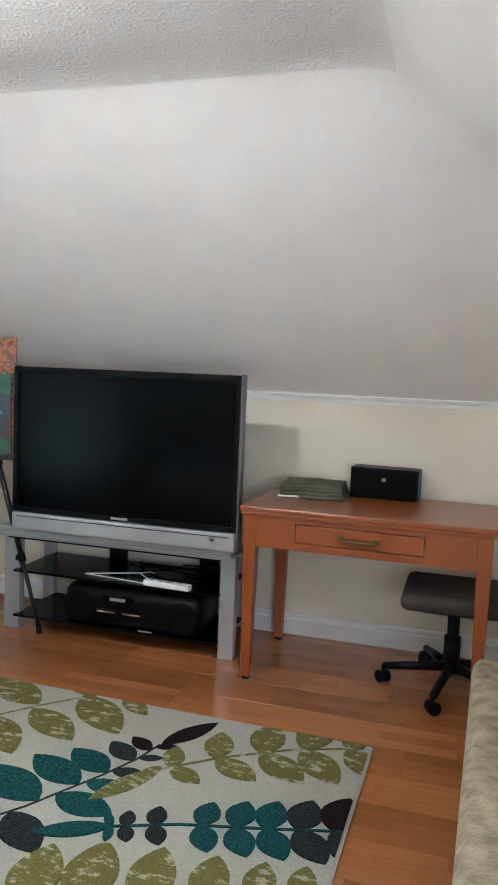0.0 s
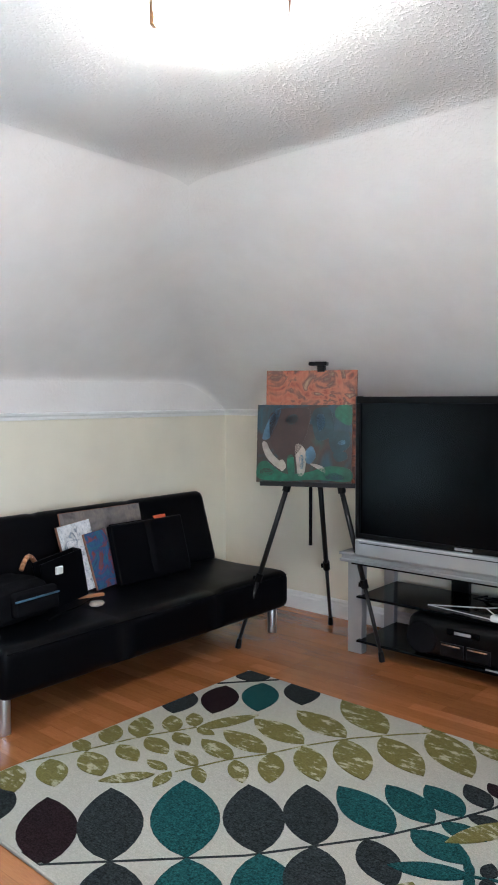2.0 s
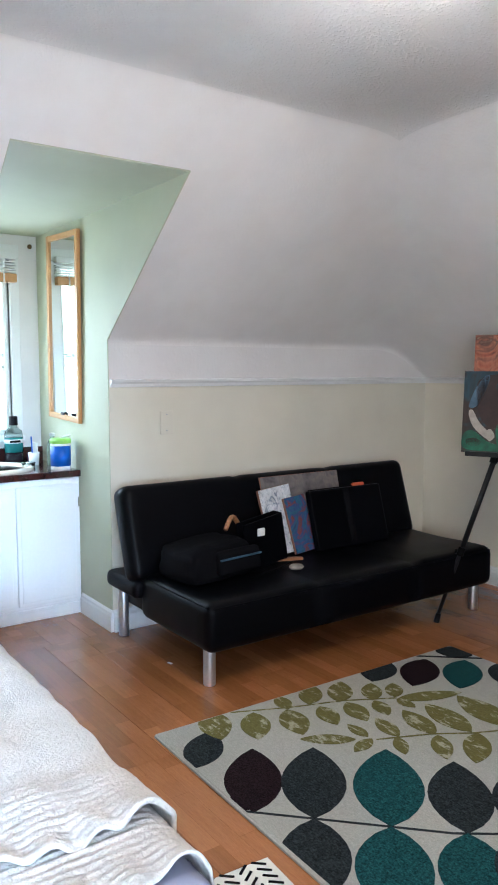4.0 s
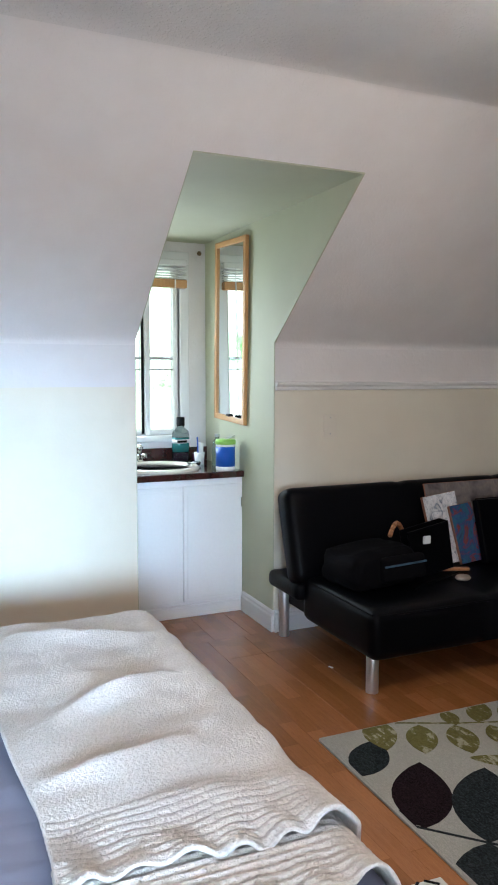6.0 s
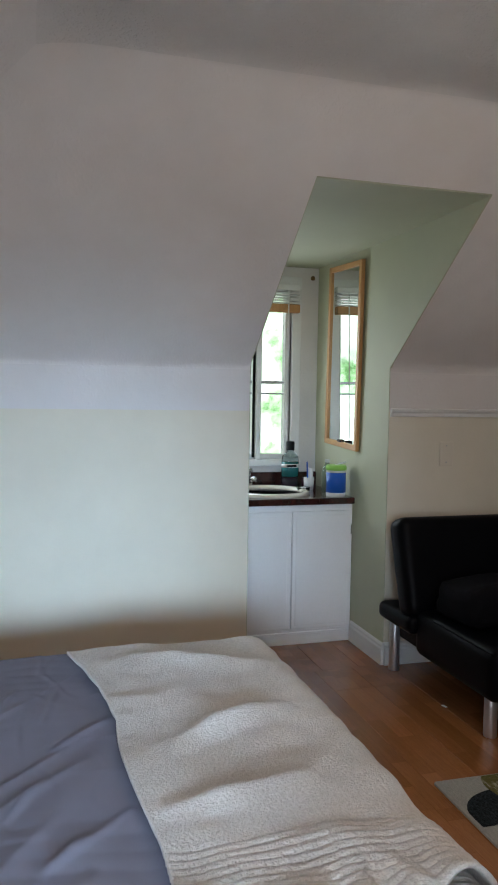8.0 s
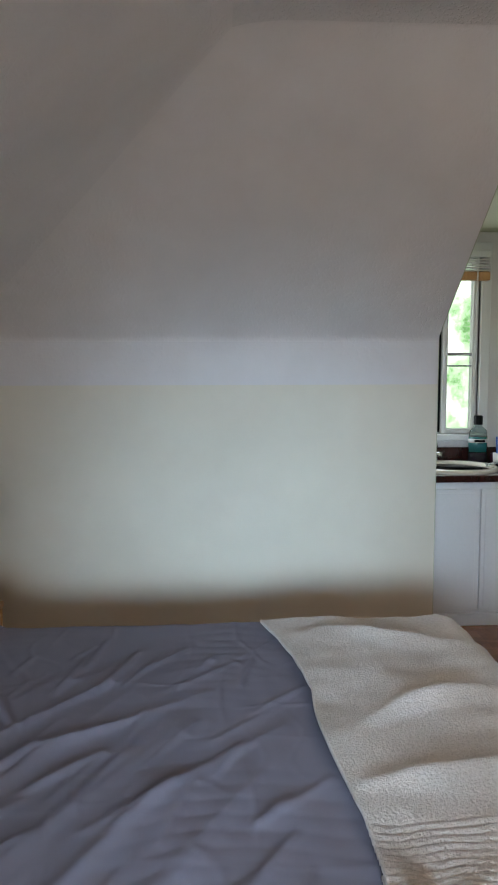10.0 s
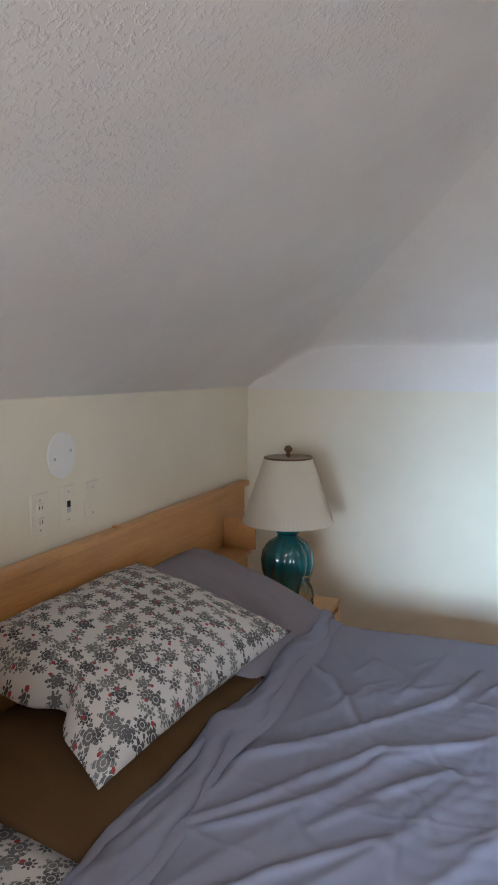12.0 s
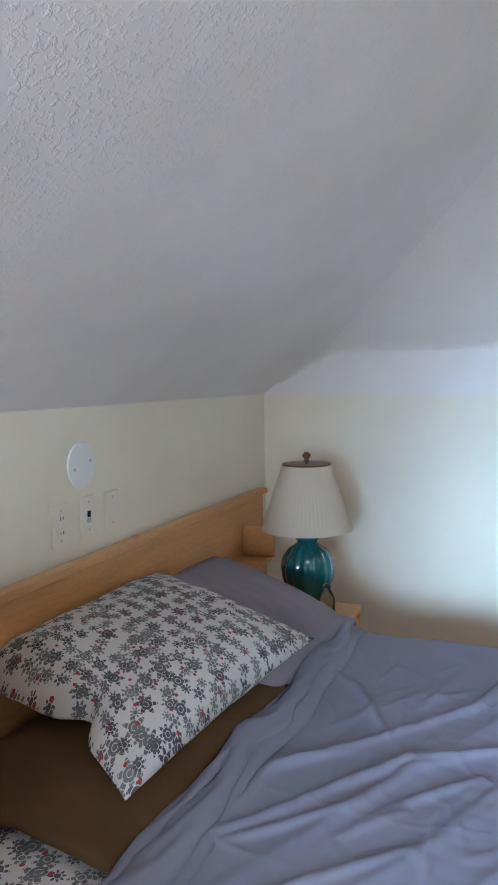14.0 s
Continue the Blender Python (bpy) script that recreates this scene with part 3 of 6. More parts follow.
def toiletries():
    b = thing("mouthwash_bottle", (-0.845, 1.045, CT), "clear mouthwash bottle with teal label and black cap", "bottle")
    body = turned([(0.040, 0.0), (0.044, 0.01), (0.044, 0.13), (0.040, 0.155), (0.018, 0.175), (0.018, 0.185)], 24)
    b.scale = (1.18, 1.18, 1.18)
    part("bottle", moved(body, Matrix.Diagonal((0.7, 1, 1, 1))), M_CLEAR, b, smooth=True)
    part("liquid", moved(turned([(0.0, 0.004), (0.040, 0.006), (0.040, 0.05), (0.0, 0.05)], 24), Matrix.Diagonal((0.7, 1, 1, 1))), M_PURPLE, b, "dark plum liquid", smooth=True)
    part("label", moved(turned([(0.0448, 0.055), (0.0448, 0.125)], 24), Matrix.Diagonal((0.7, 1, 1, 1))), M_MOUTHWASH, b, "teal label", smooth=True)
    part("label_band", moved(turned([(0.0453, 0.098), (0.0453, 0.116)], 24), Matrix.Diagonal((0.7, 1, 1, 1))), M_PLASTIC_WHITE, b, "white band with a dark logo bar", smooth=True)
    part("logo_bar", box(0.0300, 0.0330, -0.028, 0.022, 0.101, 0.113), M_BLACK, b, "dark logo bar")
    part("cap", turned([(0.020, 0.183), (0.021, 0.185), (0.021, 0.222), (0.018, 0.226), (0.0, 0.226)], 20, 20, 0.04), M_BLACK, b, "black ribbed cap")
    w = thing("wipes_tub", (-0.435, 1.16, CT), "blue and white wipes tub with lime green lid", "tub")
    part("tub", turned([(0.0, 0.0), (0.050, 0.0), (0.052, 0.006), (0.052, 0.145), (0.0, 0.147)], 32), M_PLASTIC_WHITE, w, smooth=False)
    part("label", turned([(0.0526, 0.022), (0.0526, 0.128)], 32), M_BLUE, w, "bright blue wrap label", smooth=True)
    part("lid", turned([(0.054, 0.140), (0.056, 0.143), (0.056, 0.158), (0.050, 0.166), (0.0, 0.167)], 32), M_LIME, w, "lime green lid")
    part("flap", moved(box(-0.03, 0.035, -0.012, 0.012, 0, 0.005, 0.002), pose(0.01, 0.02, 0.172, 0, -18, 30)), M_PLASTIC_WHITE, w, "white opened flap")
    c = thing("water_bottle", (-0.62, 1.185, CT), "clear empty plastic bottle with a grey cap", "bottle")
    part("bottle", turned([(0.028, 0.0), (0.031, 0.008), (0.029, 0.04), (0.031, 0.06), (0.031, 0.10), (0.024, 0.135), (0.012, 0.155), (0.012, 0.165)], 20), M_CLEAR, c, smooth=True)
    part("cap", turned([(0.014, 0.163), (0.014, 0.180), (0.0, 0.182)], 16), M_SILVER, c)
    cup = thing("toothbrush_cup", (-0.72, 1.115, CT), "small white cup holding tubes and brushes", "cup")
    part("cup", turned([(0.0, 0.0), (0.026, 0.0), (0.030, 0.07), (0.027, 0.07), (0.023, 0.004)], 20), M_PLASTIC_WHITE, cup, smooth=True)
    part("tube", moved(box(-0.018, 0.018, -0.006, 0.006, 0, 0.12, 0.005), pose(0, 0.004, 0.01, 8, 10, 30)), M_PLASTIC_WHITE, cup, "white toothpaste tube")
    part("brush", rod((0.006, -0.008, 0.01), (0.02, -0.02, 0.16), 0.004), M_BLUE, cup, "blue toothbrush")
    jar = thing("soap_dish", (-0.66, 1.06, CT), "small clear dish with white soap", "dish")
    part("dish", turned([(0.0, 0.0), (0.035, 0.0), (0.040, 0.022), (0.036, 0.022), (0.031, 0.005)], 20), M_CLEAR, jar, smooth=True)
    part("soap", moved(turned([(0.0, 0.005), (0.024, 0.006), (0.027, 0.016), (0.0, 0.026)], 16), pose(0, 0, 0)), M_PLASTIC_WHITE, jar, smooth=True)
    p = thing("glass_jar", (-0.80, 1.125, CT), "short dark plum glass jar beside the bottle", "jar")
    part("jar", turned([(0.0, 0.0), (0.026, 0.0), (0.028, 0.05), (0.02, 0.06), (0.0, 0.06)], 18), M_PURPLE, p, smooth=True)


toiletries()


# ---- ceiling lamp ----
def ceiling_lamp():
    c = thing("ceiling_lamp", (2.205, 1.07, FLAT), "lit flush dome ceiling lamp with bronze rim", "ceiling lamp")
    part("base", turned([(0.0, 0.004), (0.150, 0.004), (0.162, -0.012), (0.165, -0.036), (0.162, -0.056), (0.156, -0.056), (0.154, -0.030), (0.0, -0.028)], 40), M_BRONZE, c, smooth=True)
    dome = [(0.156 * math.cos(a), -0.062 - 0.088 * math.sin(a)) for a in [i * math.pi / 2 / 9 for i in range(9)]] + [(0.012, -0.1495)]
    part("dome", turned(dome, 48), M_DOME, c, "glowing alabaster glass dome", smooth=True)
    part("rod", rod((0, 0, -0.02), (0, 0, -0.15), 0.006), M_BRONZE, c)
    part("finial", turned([(0.014, -0.150), (0.017, -0.158), (0.010, -0.164), (0.013, -0.172), (0.006, -0.180), (0.0, -0.183)], 20), M_PORCELAIN, c, smooth=True)
    for k in range(3):
        a = math.radians(90 + 120 * k)
        part("clip", moved(box(-0.012, 0.012, -0.004, 0.009, -0.080, 0.0, 0.003), pose(0.162 * math.cos(a), 0.162 * math.sin(a), 0, 0, 0, math.degrees(a) - 90)), M_BRONZE, c)


ceiling_lamp()


# ---- television and its stand ----
def television():
    t = thing("television", (1.998, 2.87, 0.545), "large black rear-projection television with a silver speaker strip", "television")
    w, h = 0.567, 0.785
    part("bezel", joined(box(-w, w, 0.0, 0.05, h - 0.032, h, 0.004), box(-w, -w + 0.022, 0.0, 0.05, 0.10, h - 0.032, 0.003), box(w - 0.022, w, 0.0, 0.05, 0.10, h - 0.032, 0.003), box(-w, w, 0.0, 0.05, 0.088, 0.112, 0.003)), M_BLACK, t, "black glossy bezel")
    part("screen", box(-w + 0.02, w - 0.02, 0.012, 0.03, 0.11, h - 0.03), M_SCREEN, t, "dark switched-off screen")
    for s in (-1, 1):
        part("side_strip", box(s * w - 0.004 if s < 0 else w - 0.004, s * w + 0.006 if s < 0 else w + 0.008, 0.002, 0.06, 0.0, h + 0.004, 0.003), M_GUNMETAL, t, "dark grey edge strip")
    part("speaker_strip", joined(box(-w + 0.002, w - 0.002, -0.012, 0.06, 0.0, 0.086, 0.010, 3)), M_SILVER, t, "silver speaker strip")
    part("strip_groove", box(-w + 0.03, w - 0.03, -0.0135, -0.010, 0.066, 0.070), M_BLACK, t)
    part("power_button", moved(turned([(0.0, 0.0), (0.012, 0.0), (0.012, 0.005), (0.0, 0.006)], 18), pose(w - 0.105, -0.011, 0.056, 90, 0, 0)), M_CHROME, t, "bright round power button")
    part("logo_bar", box(-0.042, 0.042, -0.002, 0.002, 0.094, 0.106), M_SILVER, t, "small silver logo bar")
    back = prism([(-w + 0.01, 0.05, 0.02), (w - 0.01, 0.05, 0.02), (w - 0.01, 0.05, h - 0.01), (-w + 0.01, 0.05, h - 0.01)], (0, 0.04, 0))
    hull = bmesh.new()
    a = [hull.verts.new(p) for p in ((-w + 0.02, 0.09, 0.02), (w - 0.02, 0.09, 0.02), (w - 0.02, 0.09, h - 0.02), (-w + 0.02, 0.09, h - 0.02))]
    b = [hull.verts.new(p) for p in ((-0.30, 0.33, 0.03), (0.30, 0.33, 0.03), (0.30, 0.30, 0.50), (-0.30, 0.30, 0.50))]
    hull.faces.new(a)
    hull.faces.new(b)
    for i in range(4):
        hull.faces.new((a[i], a[(i + 1) % 4], b[(i + 1) % 4], b[i]))
    part("rear_housing", joined(back, hull), M_BLACK, t)


television()


def tv_stand():
    s = thing("tv_stand", (1.918, 2.95, 0), "silver television stand with black glass shelves", "tv stand")
    w, top = 0.615, 0.542
    part("top_board", joined(box(-w, w, -0.035, 0.46, top - 0.014, top, 0.004), box(-w, w, -0.030, 0.46, top - 0.050, top - 0.034, 0.004), box(-w + 0.01, w - 0.01, -0.022, 0.44, top - 0.036, top - 0.012)), (M_SILVER,), s, "brushed silver top")
    part("top_glass", box(-w + 0.06, w - 0.06, -0.01, 0.44, top - 0.062, top - 0.05), M_BLACK, s)
    for a, b in ((-w, -w + 0.085), (w - 0.075, w)):
        part("leg", box(a, b, 0.05, 0.10, 0, top - 0.05, 0.004), M_SILVER, s, "flat silver front leg")
        part("leg", box(a + 0.01, b - 0.01, 0.40, 0.44, 0, top - 0.05, 0.004), M_SILVER, s, "flat silver back leg")
    for z in (0.300, 0.070):
        part("shelf", box(-w + 0.07, w - 0.07, 0.02, 0.43, z, z + 0.012, 0.003), M_SCREEN, s, "black glass shelf")
    part("spine", box(-0.22, -0.12, 0.43, 0.46, 0.0, top - 0.05, 0.004), M_BLACK, s)
    part("spine", box(0.30, 0.40, 0.43, 0.46, 0.0, top - 0.05, 0.004), M_BLACK, s)
    x = thing("stereo", (2.02, 3.10, 0.083), "black compact stereo on the lower glass shelf", "stereo")
    hull = box(-0.36, 0.36, -0.14, 0.14, 0, 0.200, 0.055, 4)
    part("body", hull, M_BLACK, x, smooth=True)
    part("display", box(-0.14, 0.02, -0.146, -0.138, 0.135, 0.163, 0.003), M_SCREEN, x, "grey display window")
    part("display_bar", box(-0.10, -0.02, -0.148, -0.145, 0.142, 0.156), M_SILVER, x)
    for a in (-0.17, -0.04):
        d = part("cassette_door", box(a, a + 0.115, -0.150, -0.138, 0.03, 0.095, 0.004), M_BLACK, x)
        part("chrome_strip", box(a + 0.008, a + 0.10, -0.153, -0.149, 0.082, 0.089), M_CHROME, d)
    for k in (-1, 1):
        part("speaker_grille", moved(turned([(0.0, 0.0), (0.075, 0.0), (0.080, 0.006), (0.07, 0.010), (0.0, 0.004)], 28), pose(k * 0.27, -0.138, 0.095, 90, 0, 0)), M_MATT, x, smooth=True)
    part("foot_bar", box(0.05, 0.12, -0.146, -0.14, 0.008, 0.014), M_SILVER, x)
    g = thing("wire_hanger", (1.94, 3.02, 0.316), "white wire clothes hanger on the middle shelf", "hanger")
    pts = [(-0.20, 0.02, 0.0), (0.20, -0.03, 0.0), (0.06, 0.10, 0.012), (-0.20, 0.02, 0.0)]
    part("wire", joined(*[rod(p, q, 0.0028, seg=8) for p, q in zip(pts, pts[1:])], rod((0.06, 0.10, 0.012), (0.10, 0.14, 0.012), 0.0028, seg=8), rod((0.10, 0.14, 0.012), (0.13, 0.12, 0.012), 0.0028, seg=8)), M_PLASTIC_WHITE, g)
    r = thing("power_strip", (2.20, 2.99, 0.312), "white power strip lying on the middle shelf", "power strip", turn=-4)
    part("body", box(-0.12, 0.12, -0.022, 0.022, 0, 0.028, 0.006), M_PLASTIC_WHITE, r)
    for k in range(4):
        part("socket", box(-0.10 + k * 0.05, -0.072 + k * 0.05, -0.012, 0.012, 0.028, 0.030, 0.001), M_SILVER, r)
    cable = thing("cables", (2.15, 3.26, 0.312), "tangle of black cables behind the stereo", "cables")
    for k in range(4):
        a = [(0.25 * math.sin(k * 2 + i * 0.7), 0.06 * math.cos(i * 1.3 + k), 0.006 + 0.02 * (1 + math.sin(i + k))) for i in range(7)]
        part("cable", joined(*[rod(p, q, 0.004, seg=6) for p, q in zip(a, a[1:])]), M_BLACK, cable)


tv_stand()


# ---- desk, chair and what lies on the desk ----
def desk():
    d = thing("desk", (2.600, 2.795, 0), "cherry wood writing desk with one drawer", "desk", turn=-1.5)
    L, D, T = 1.06, 0.63, 0.775
    part("desktop", joined(box(0, L, 0, D, T - 0.022, T, 0.005), box(0.006, L - 0.006, 0.006, D - 0.006, T - 0.038, T - 0.021, 0.004)), M_CHERRY, d)
    for x, y, dx in ((0.045, 0.045, 0.0), (L - 0.045, 0.045, 0.0), (0.045, D - 0.045, 0.0), (L - 0.045, D - 0.045, 0.0)):
        leg = part("leg", beam((x, y, 0.012), (x, y, T - 0.038), 0.040, 0.062), M_CHERRY_LEG, d)
        part("foot", rod((x, y, 0), (x, y, 0.025), 0.019, 0.019), M_BLACK, leg, "black rubber foot")
    part("apron", joined(box(0.075, 0.245, 0.020, 0.040, 0.600, T - 0.038), box(0.785, L - 0.075, 0.020, 0.040, 0.600, T - 0.038), box(0.245, 0.785, 0.020, 0.040, 0.600, 0.632), box(0.245, 0.785, 0.020, 0.040, 0.716, T - 0.038)), M_CHERRY, d, "front apron")
    part("apron", box(0.020, 0.040, 0.075, D - 0.075, 0.600, T - 0.038, 0.002), M_CHERRY, d)
    part("apron", box(L - 0.040, L - 0.020, 0.075, D - 0.075, 0.600, T - 0.038, 0.002), M_CHERRY, d)
    part("apron", box(0.075, L - 0.075, D - 0.040, D - 0.020, 0.600, T - 0.038, 0.002), M_CHERRY, d)
    dr = part("drawer", joined(box(0.249, 0.781, 0.014, 0.034, 0.636, 0.712, 0.003), box(0.26, 0.77, 0.034, 0.45, 0.64, 0.70)), M_CHERRY, d, "shallow drawer front")
    a, b = 0.515 - 0.068, 0.515 + 0.068
    part("handle", joined(rod((a, 0.012, 0.676), (a, -0.012, 0.670), 0.008), rod((b, 0.012, 0.676), (b, -0.012, 0.670), 0.008), rod((a - 0.008, -0.012, 0.670), (b + 0.008, -0.012, 0.670), 0.007), box(a - 0.022, a + 0.014, 0.009, 0.014, 0.664, 0.688, 0.002), box(b - 0.014, b + 0.022, 0.009, 0.014, 0.664, 0.688, 0.002)), M_BRASS, dr, "dark brass bar handle")


desk()


def office_chair():
    c = thing("office_chair", (3.515, 3.06, 0), "black swivel office chair pushed under the desk", "chair")
    seat = box(-0.22, 0.22, -0.22, 0.22, 0.385, 0.46, 0.034, 3)
    part("seat", seat, surf("worn_dark_seat_fabric", (0.05, 0.036, 0.034), 0.8, 0.3, 6.0, 120.0, 0.3), c, "dark worn padded seat", smooth=True)
    part("seat_pan", box(-0.13, 0.13, -0.13, 0.13, 0.362, 0.388, 0.008), M_BLACK, c)
    part("column", joined(rod((0, 0, 0.10), (0, 0, 0.37), 0.026), rod((0, 0, 0.08), (0, 0, 0.24), 0.036)), M_BLACK, c, smooth=True)
    for k in range(5):
        a = math.radians(72 * k + 186)
        e = (0.29 * math.cos(a), 0.29 * math.sin(a), 0.075)
        leg = part("leg", rod((0, 0, 0.105), e, 0.024, 0.016), M_BLACK, c, smooth=True)
        part("caster", moved(joined(rod((-0.024, 0, 0.028), (-0.006, 0, 0.028), 0.028, seg=20), rod((0.006, 0, 0.028), (0.024, 0, 0.028), 0.028, seg=20), rod((0, 0, 0.03), (0, 0, 0.08), 0.008)), pose(e[0], e[1], 0, 0, 0, math.degrees(a) + 40)), M_BLACK, leg)
    part("back_bar", rod((0.05, 0.14, 0.375), (0.10, 0.25, 0.44), 0.014), M_BLACK, c)


office_chair()


def desk_things():
    b = thing("black_box", (3.16, 3.36, 0.776), "black rectangular box speaker with a cloth front", "box", turn=-3)
    part("body", box(-0.160, 0.160, -0.075, 0.055, 0, 0.145, 0.006), M_BLACK, b)
    part("front_cloth", box(-0.152, 0.152, -0.079, -0.073, 0.008, 0.137, 0.002), M_MATT, b, "black cloth front")
    part("logo_bar", box(-0.010, 0.010, -0.0805, -0.078, 0.085, 0.100), M_SILVER, b)
    m = surf("olive_grey_folded_cloth", (0.10, 0.105, 0.075), 0.9, 0.3, 12.0, 140.0, 0.5, depth=0.002)
    c = thing("folded_cloth", (2.84, 3.25, 0.776), "folded olive-grey patterned cloth on the desk", "cloth", turn=4)
    for i in range(4):
        bm = box(-0.155 + 0.006 * (i % 2), 0.150 - 0.004 * i, -0.14, 0.13 - 0.008 * i, i * 0.016, i * 0.016 + 0.018, 0.008, 2)
        bmesh.ops.subdivide_edges(bm, edges=bm.edges[:], cuts=3, use_grid_fill=True)
        for v in bm.verts:
            v.co.z += 0.006 * noise.noise(v.co * 9 + Vector((i * 3, 0, 0))) * (1 if i else 0.2)
            v.co.z = max(v.co.z, 0.0)
        part("fold", bm, m, c, smooth=True)
    part("edge_strip", box(-0.158, -0.06, -0.145, -0.141, 0.004, 0.012), M_PLASTIC_WHITE, c, "pale edge of the cloth")


desk_things()


# ---- easel with two canvases ----
def painted(name, colours, scale, warp, seed, rough=0.5):
    """Oil paint in swirling patches with brush relief."""
    m, n, l, p = shader(name)
    co = n.new("ShaderNodeTexCoord")
    mp = n.new("ShaderNodeMapping")
    mp.inputs["Location"].default_value = (seed, seed * 2, seed)
    l.new(co.outputs["Object"], mp.inputs["Vector"])
    t = n.new("ShaderNodeTexNoise")
    t.inputs["Scale"].default_value, t.inputs["Detail"].default_value = scale, 2.5
    t.inputs["Distortion"].default_value = warp
    l.new(mp.outputs["Vector"], t.inputs["Vector"])
    k = len(colours)
    c = ramp(n, l, t.outputs["Fac"], [(0.28 + 0.44 * i / (k - 1), col) for i, col in enumerate(colours)])
    brush = noise_node(n, l, 60.0, 4.0, 0.7, (1, 1, 0.25), seed)
    c = mix(n, l, 1.0, c, ramp(n, l, brush, [(0.3, (0.7, 0.7, 0.7)), (0.6, (1, 1, 1))]), "MULTIPLY")
    l.new(c, p.inputs["Base Color"])
    p.inputs["Roughness"].default_value = rough
    bumped(n, l, p, brush, 0.3, 0.002)
    return m


M_COPPER = painted("copper_relief_painting", [(0.05, 0.018, 0.012), (0.30, 0.070, 0.030), (0.38, 0.125, 0.060), (0.11, 0.042, 0.028), (0.34, 0.22, 0.13)], 7.5, 2.4, 1.0)
M_DARKPAINT = painted("dark_teal_painting", [(0.012, 0.030, 0.045), (0.016, 0.055, 0.075), (0.035, 0.018, 0.014), (0.05, 0.028, 0.018), (0.014, 0.07, 0.06)], 4.5, 1.2, 3.2, 0.35)
M_PGREEN = surf("green_paint", (0.012, 0.12, 0.065), 0.4, 0.4, 14.0, 60.0, 0.3)
M_PBLUE = surf("blue_grey_paint", (0.07, 0.15, 0.23), 0.4, 0.35, 14.0, 60.0, 0.3)
M_PPALE = surf("pale_pink_paint", (0.42, 0.36, 0.31), 0.4, 0.25, 14.0, 60.0, 0.3)
M_PBROWN = surf("umber_paint", (0.034, 0.014, 0.010), 0.4, 0.3, 14.0, 60.0, 0.3)
M_PTEAL = surf("deep_teal_paint", (0.008, 0.040, 0.052), 0.4, 0.35, 14.0, 60.0, 0.3)
M_CANVAS = surf("raw_canvas_edge", (0.35, 0.16, 0.10), 0.8, 0.2, 10.0, 200.0, 0.3)


def dab(points, y, wobble=0.0, steps=5):
    """A flat, smooth-edged patch of thick paint from a few outline points (x, z)."""
    out = []
    k = len(points)
    for i in range(k):
        p0, p1, p2, p3 = (Vector(points[(i + d) % k]) for d in (-1, 0, 1, 2))
        for s in range(steps):
            t = s / steps
            q = 0.5 * (2 * p1 + (p2 - p0) * t + (2 * p0 - 5 * p1 + 4 * p2 - p3) * t * t + (3 * p1 - p0 - 3 * p2 + p3) * t ** 3)
            out.append((q.x, y, q.y))
    return prism(out, (0, 0.003, 0))


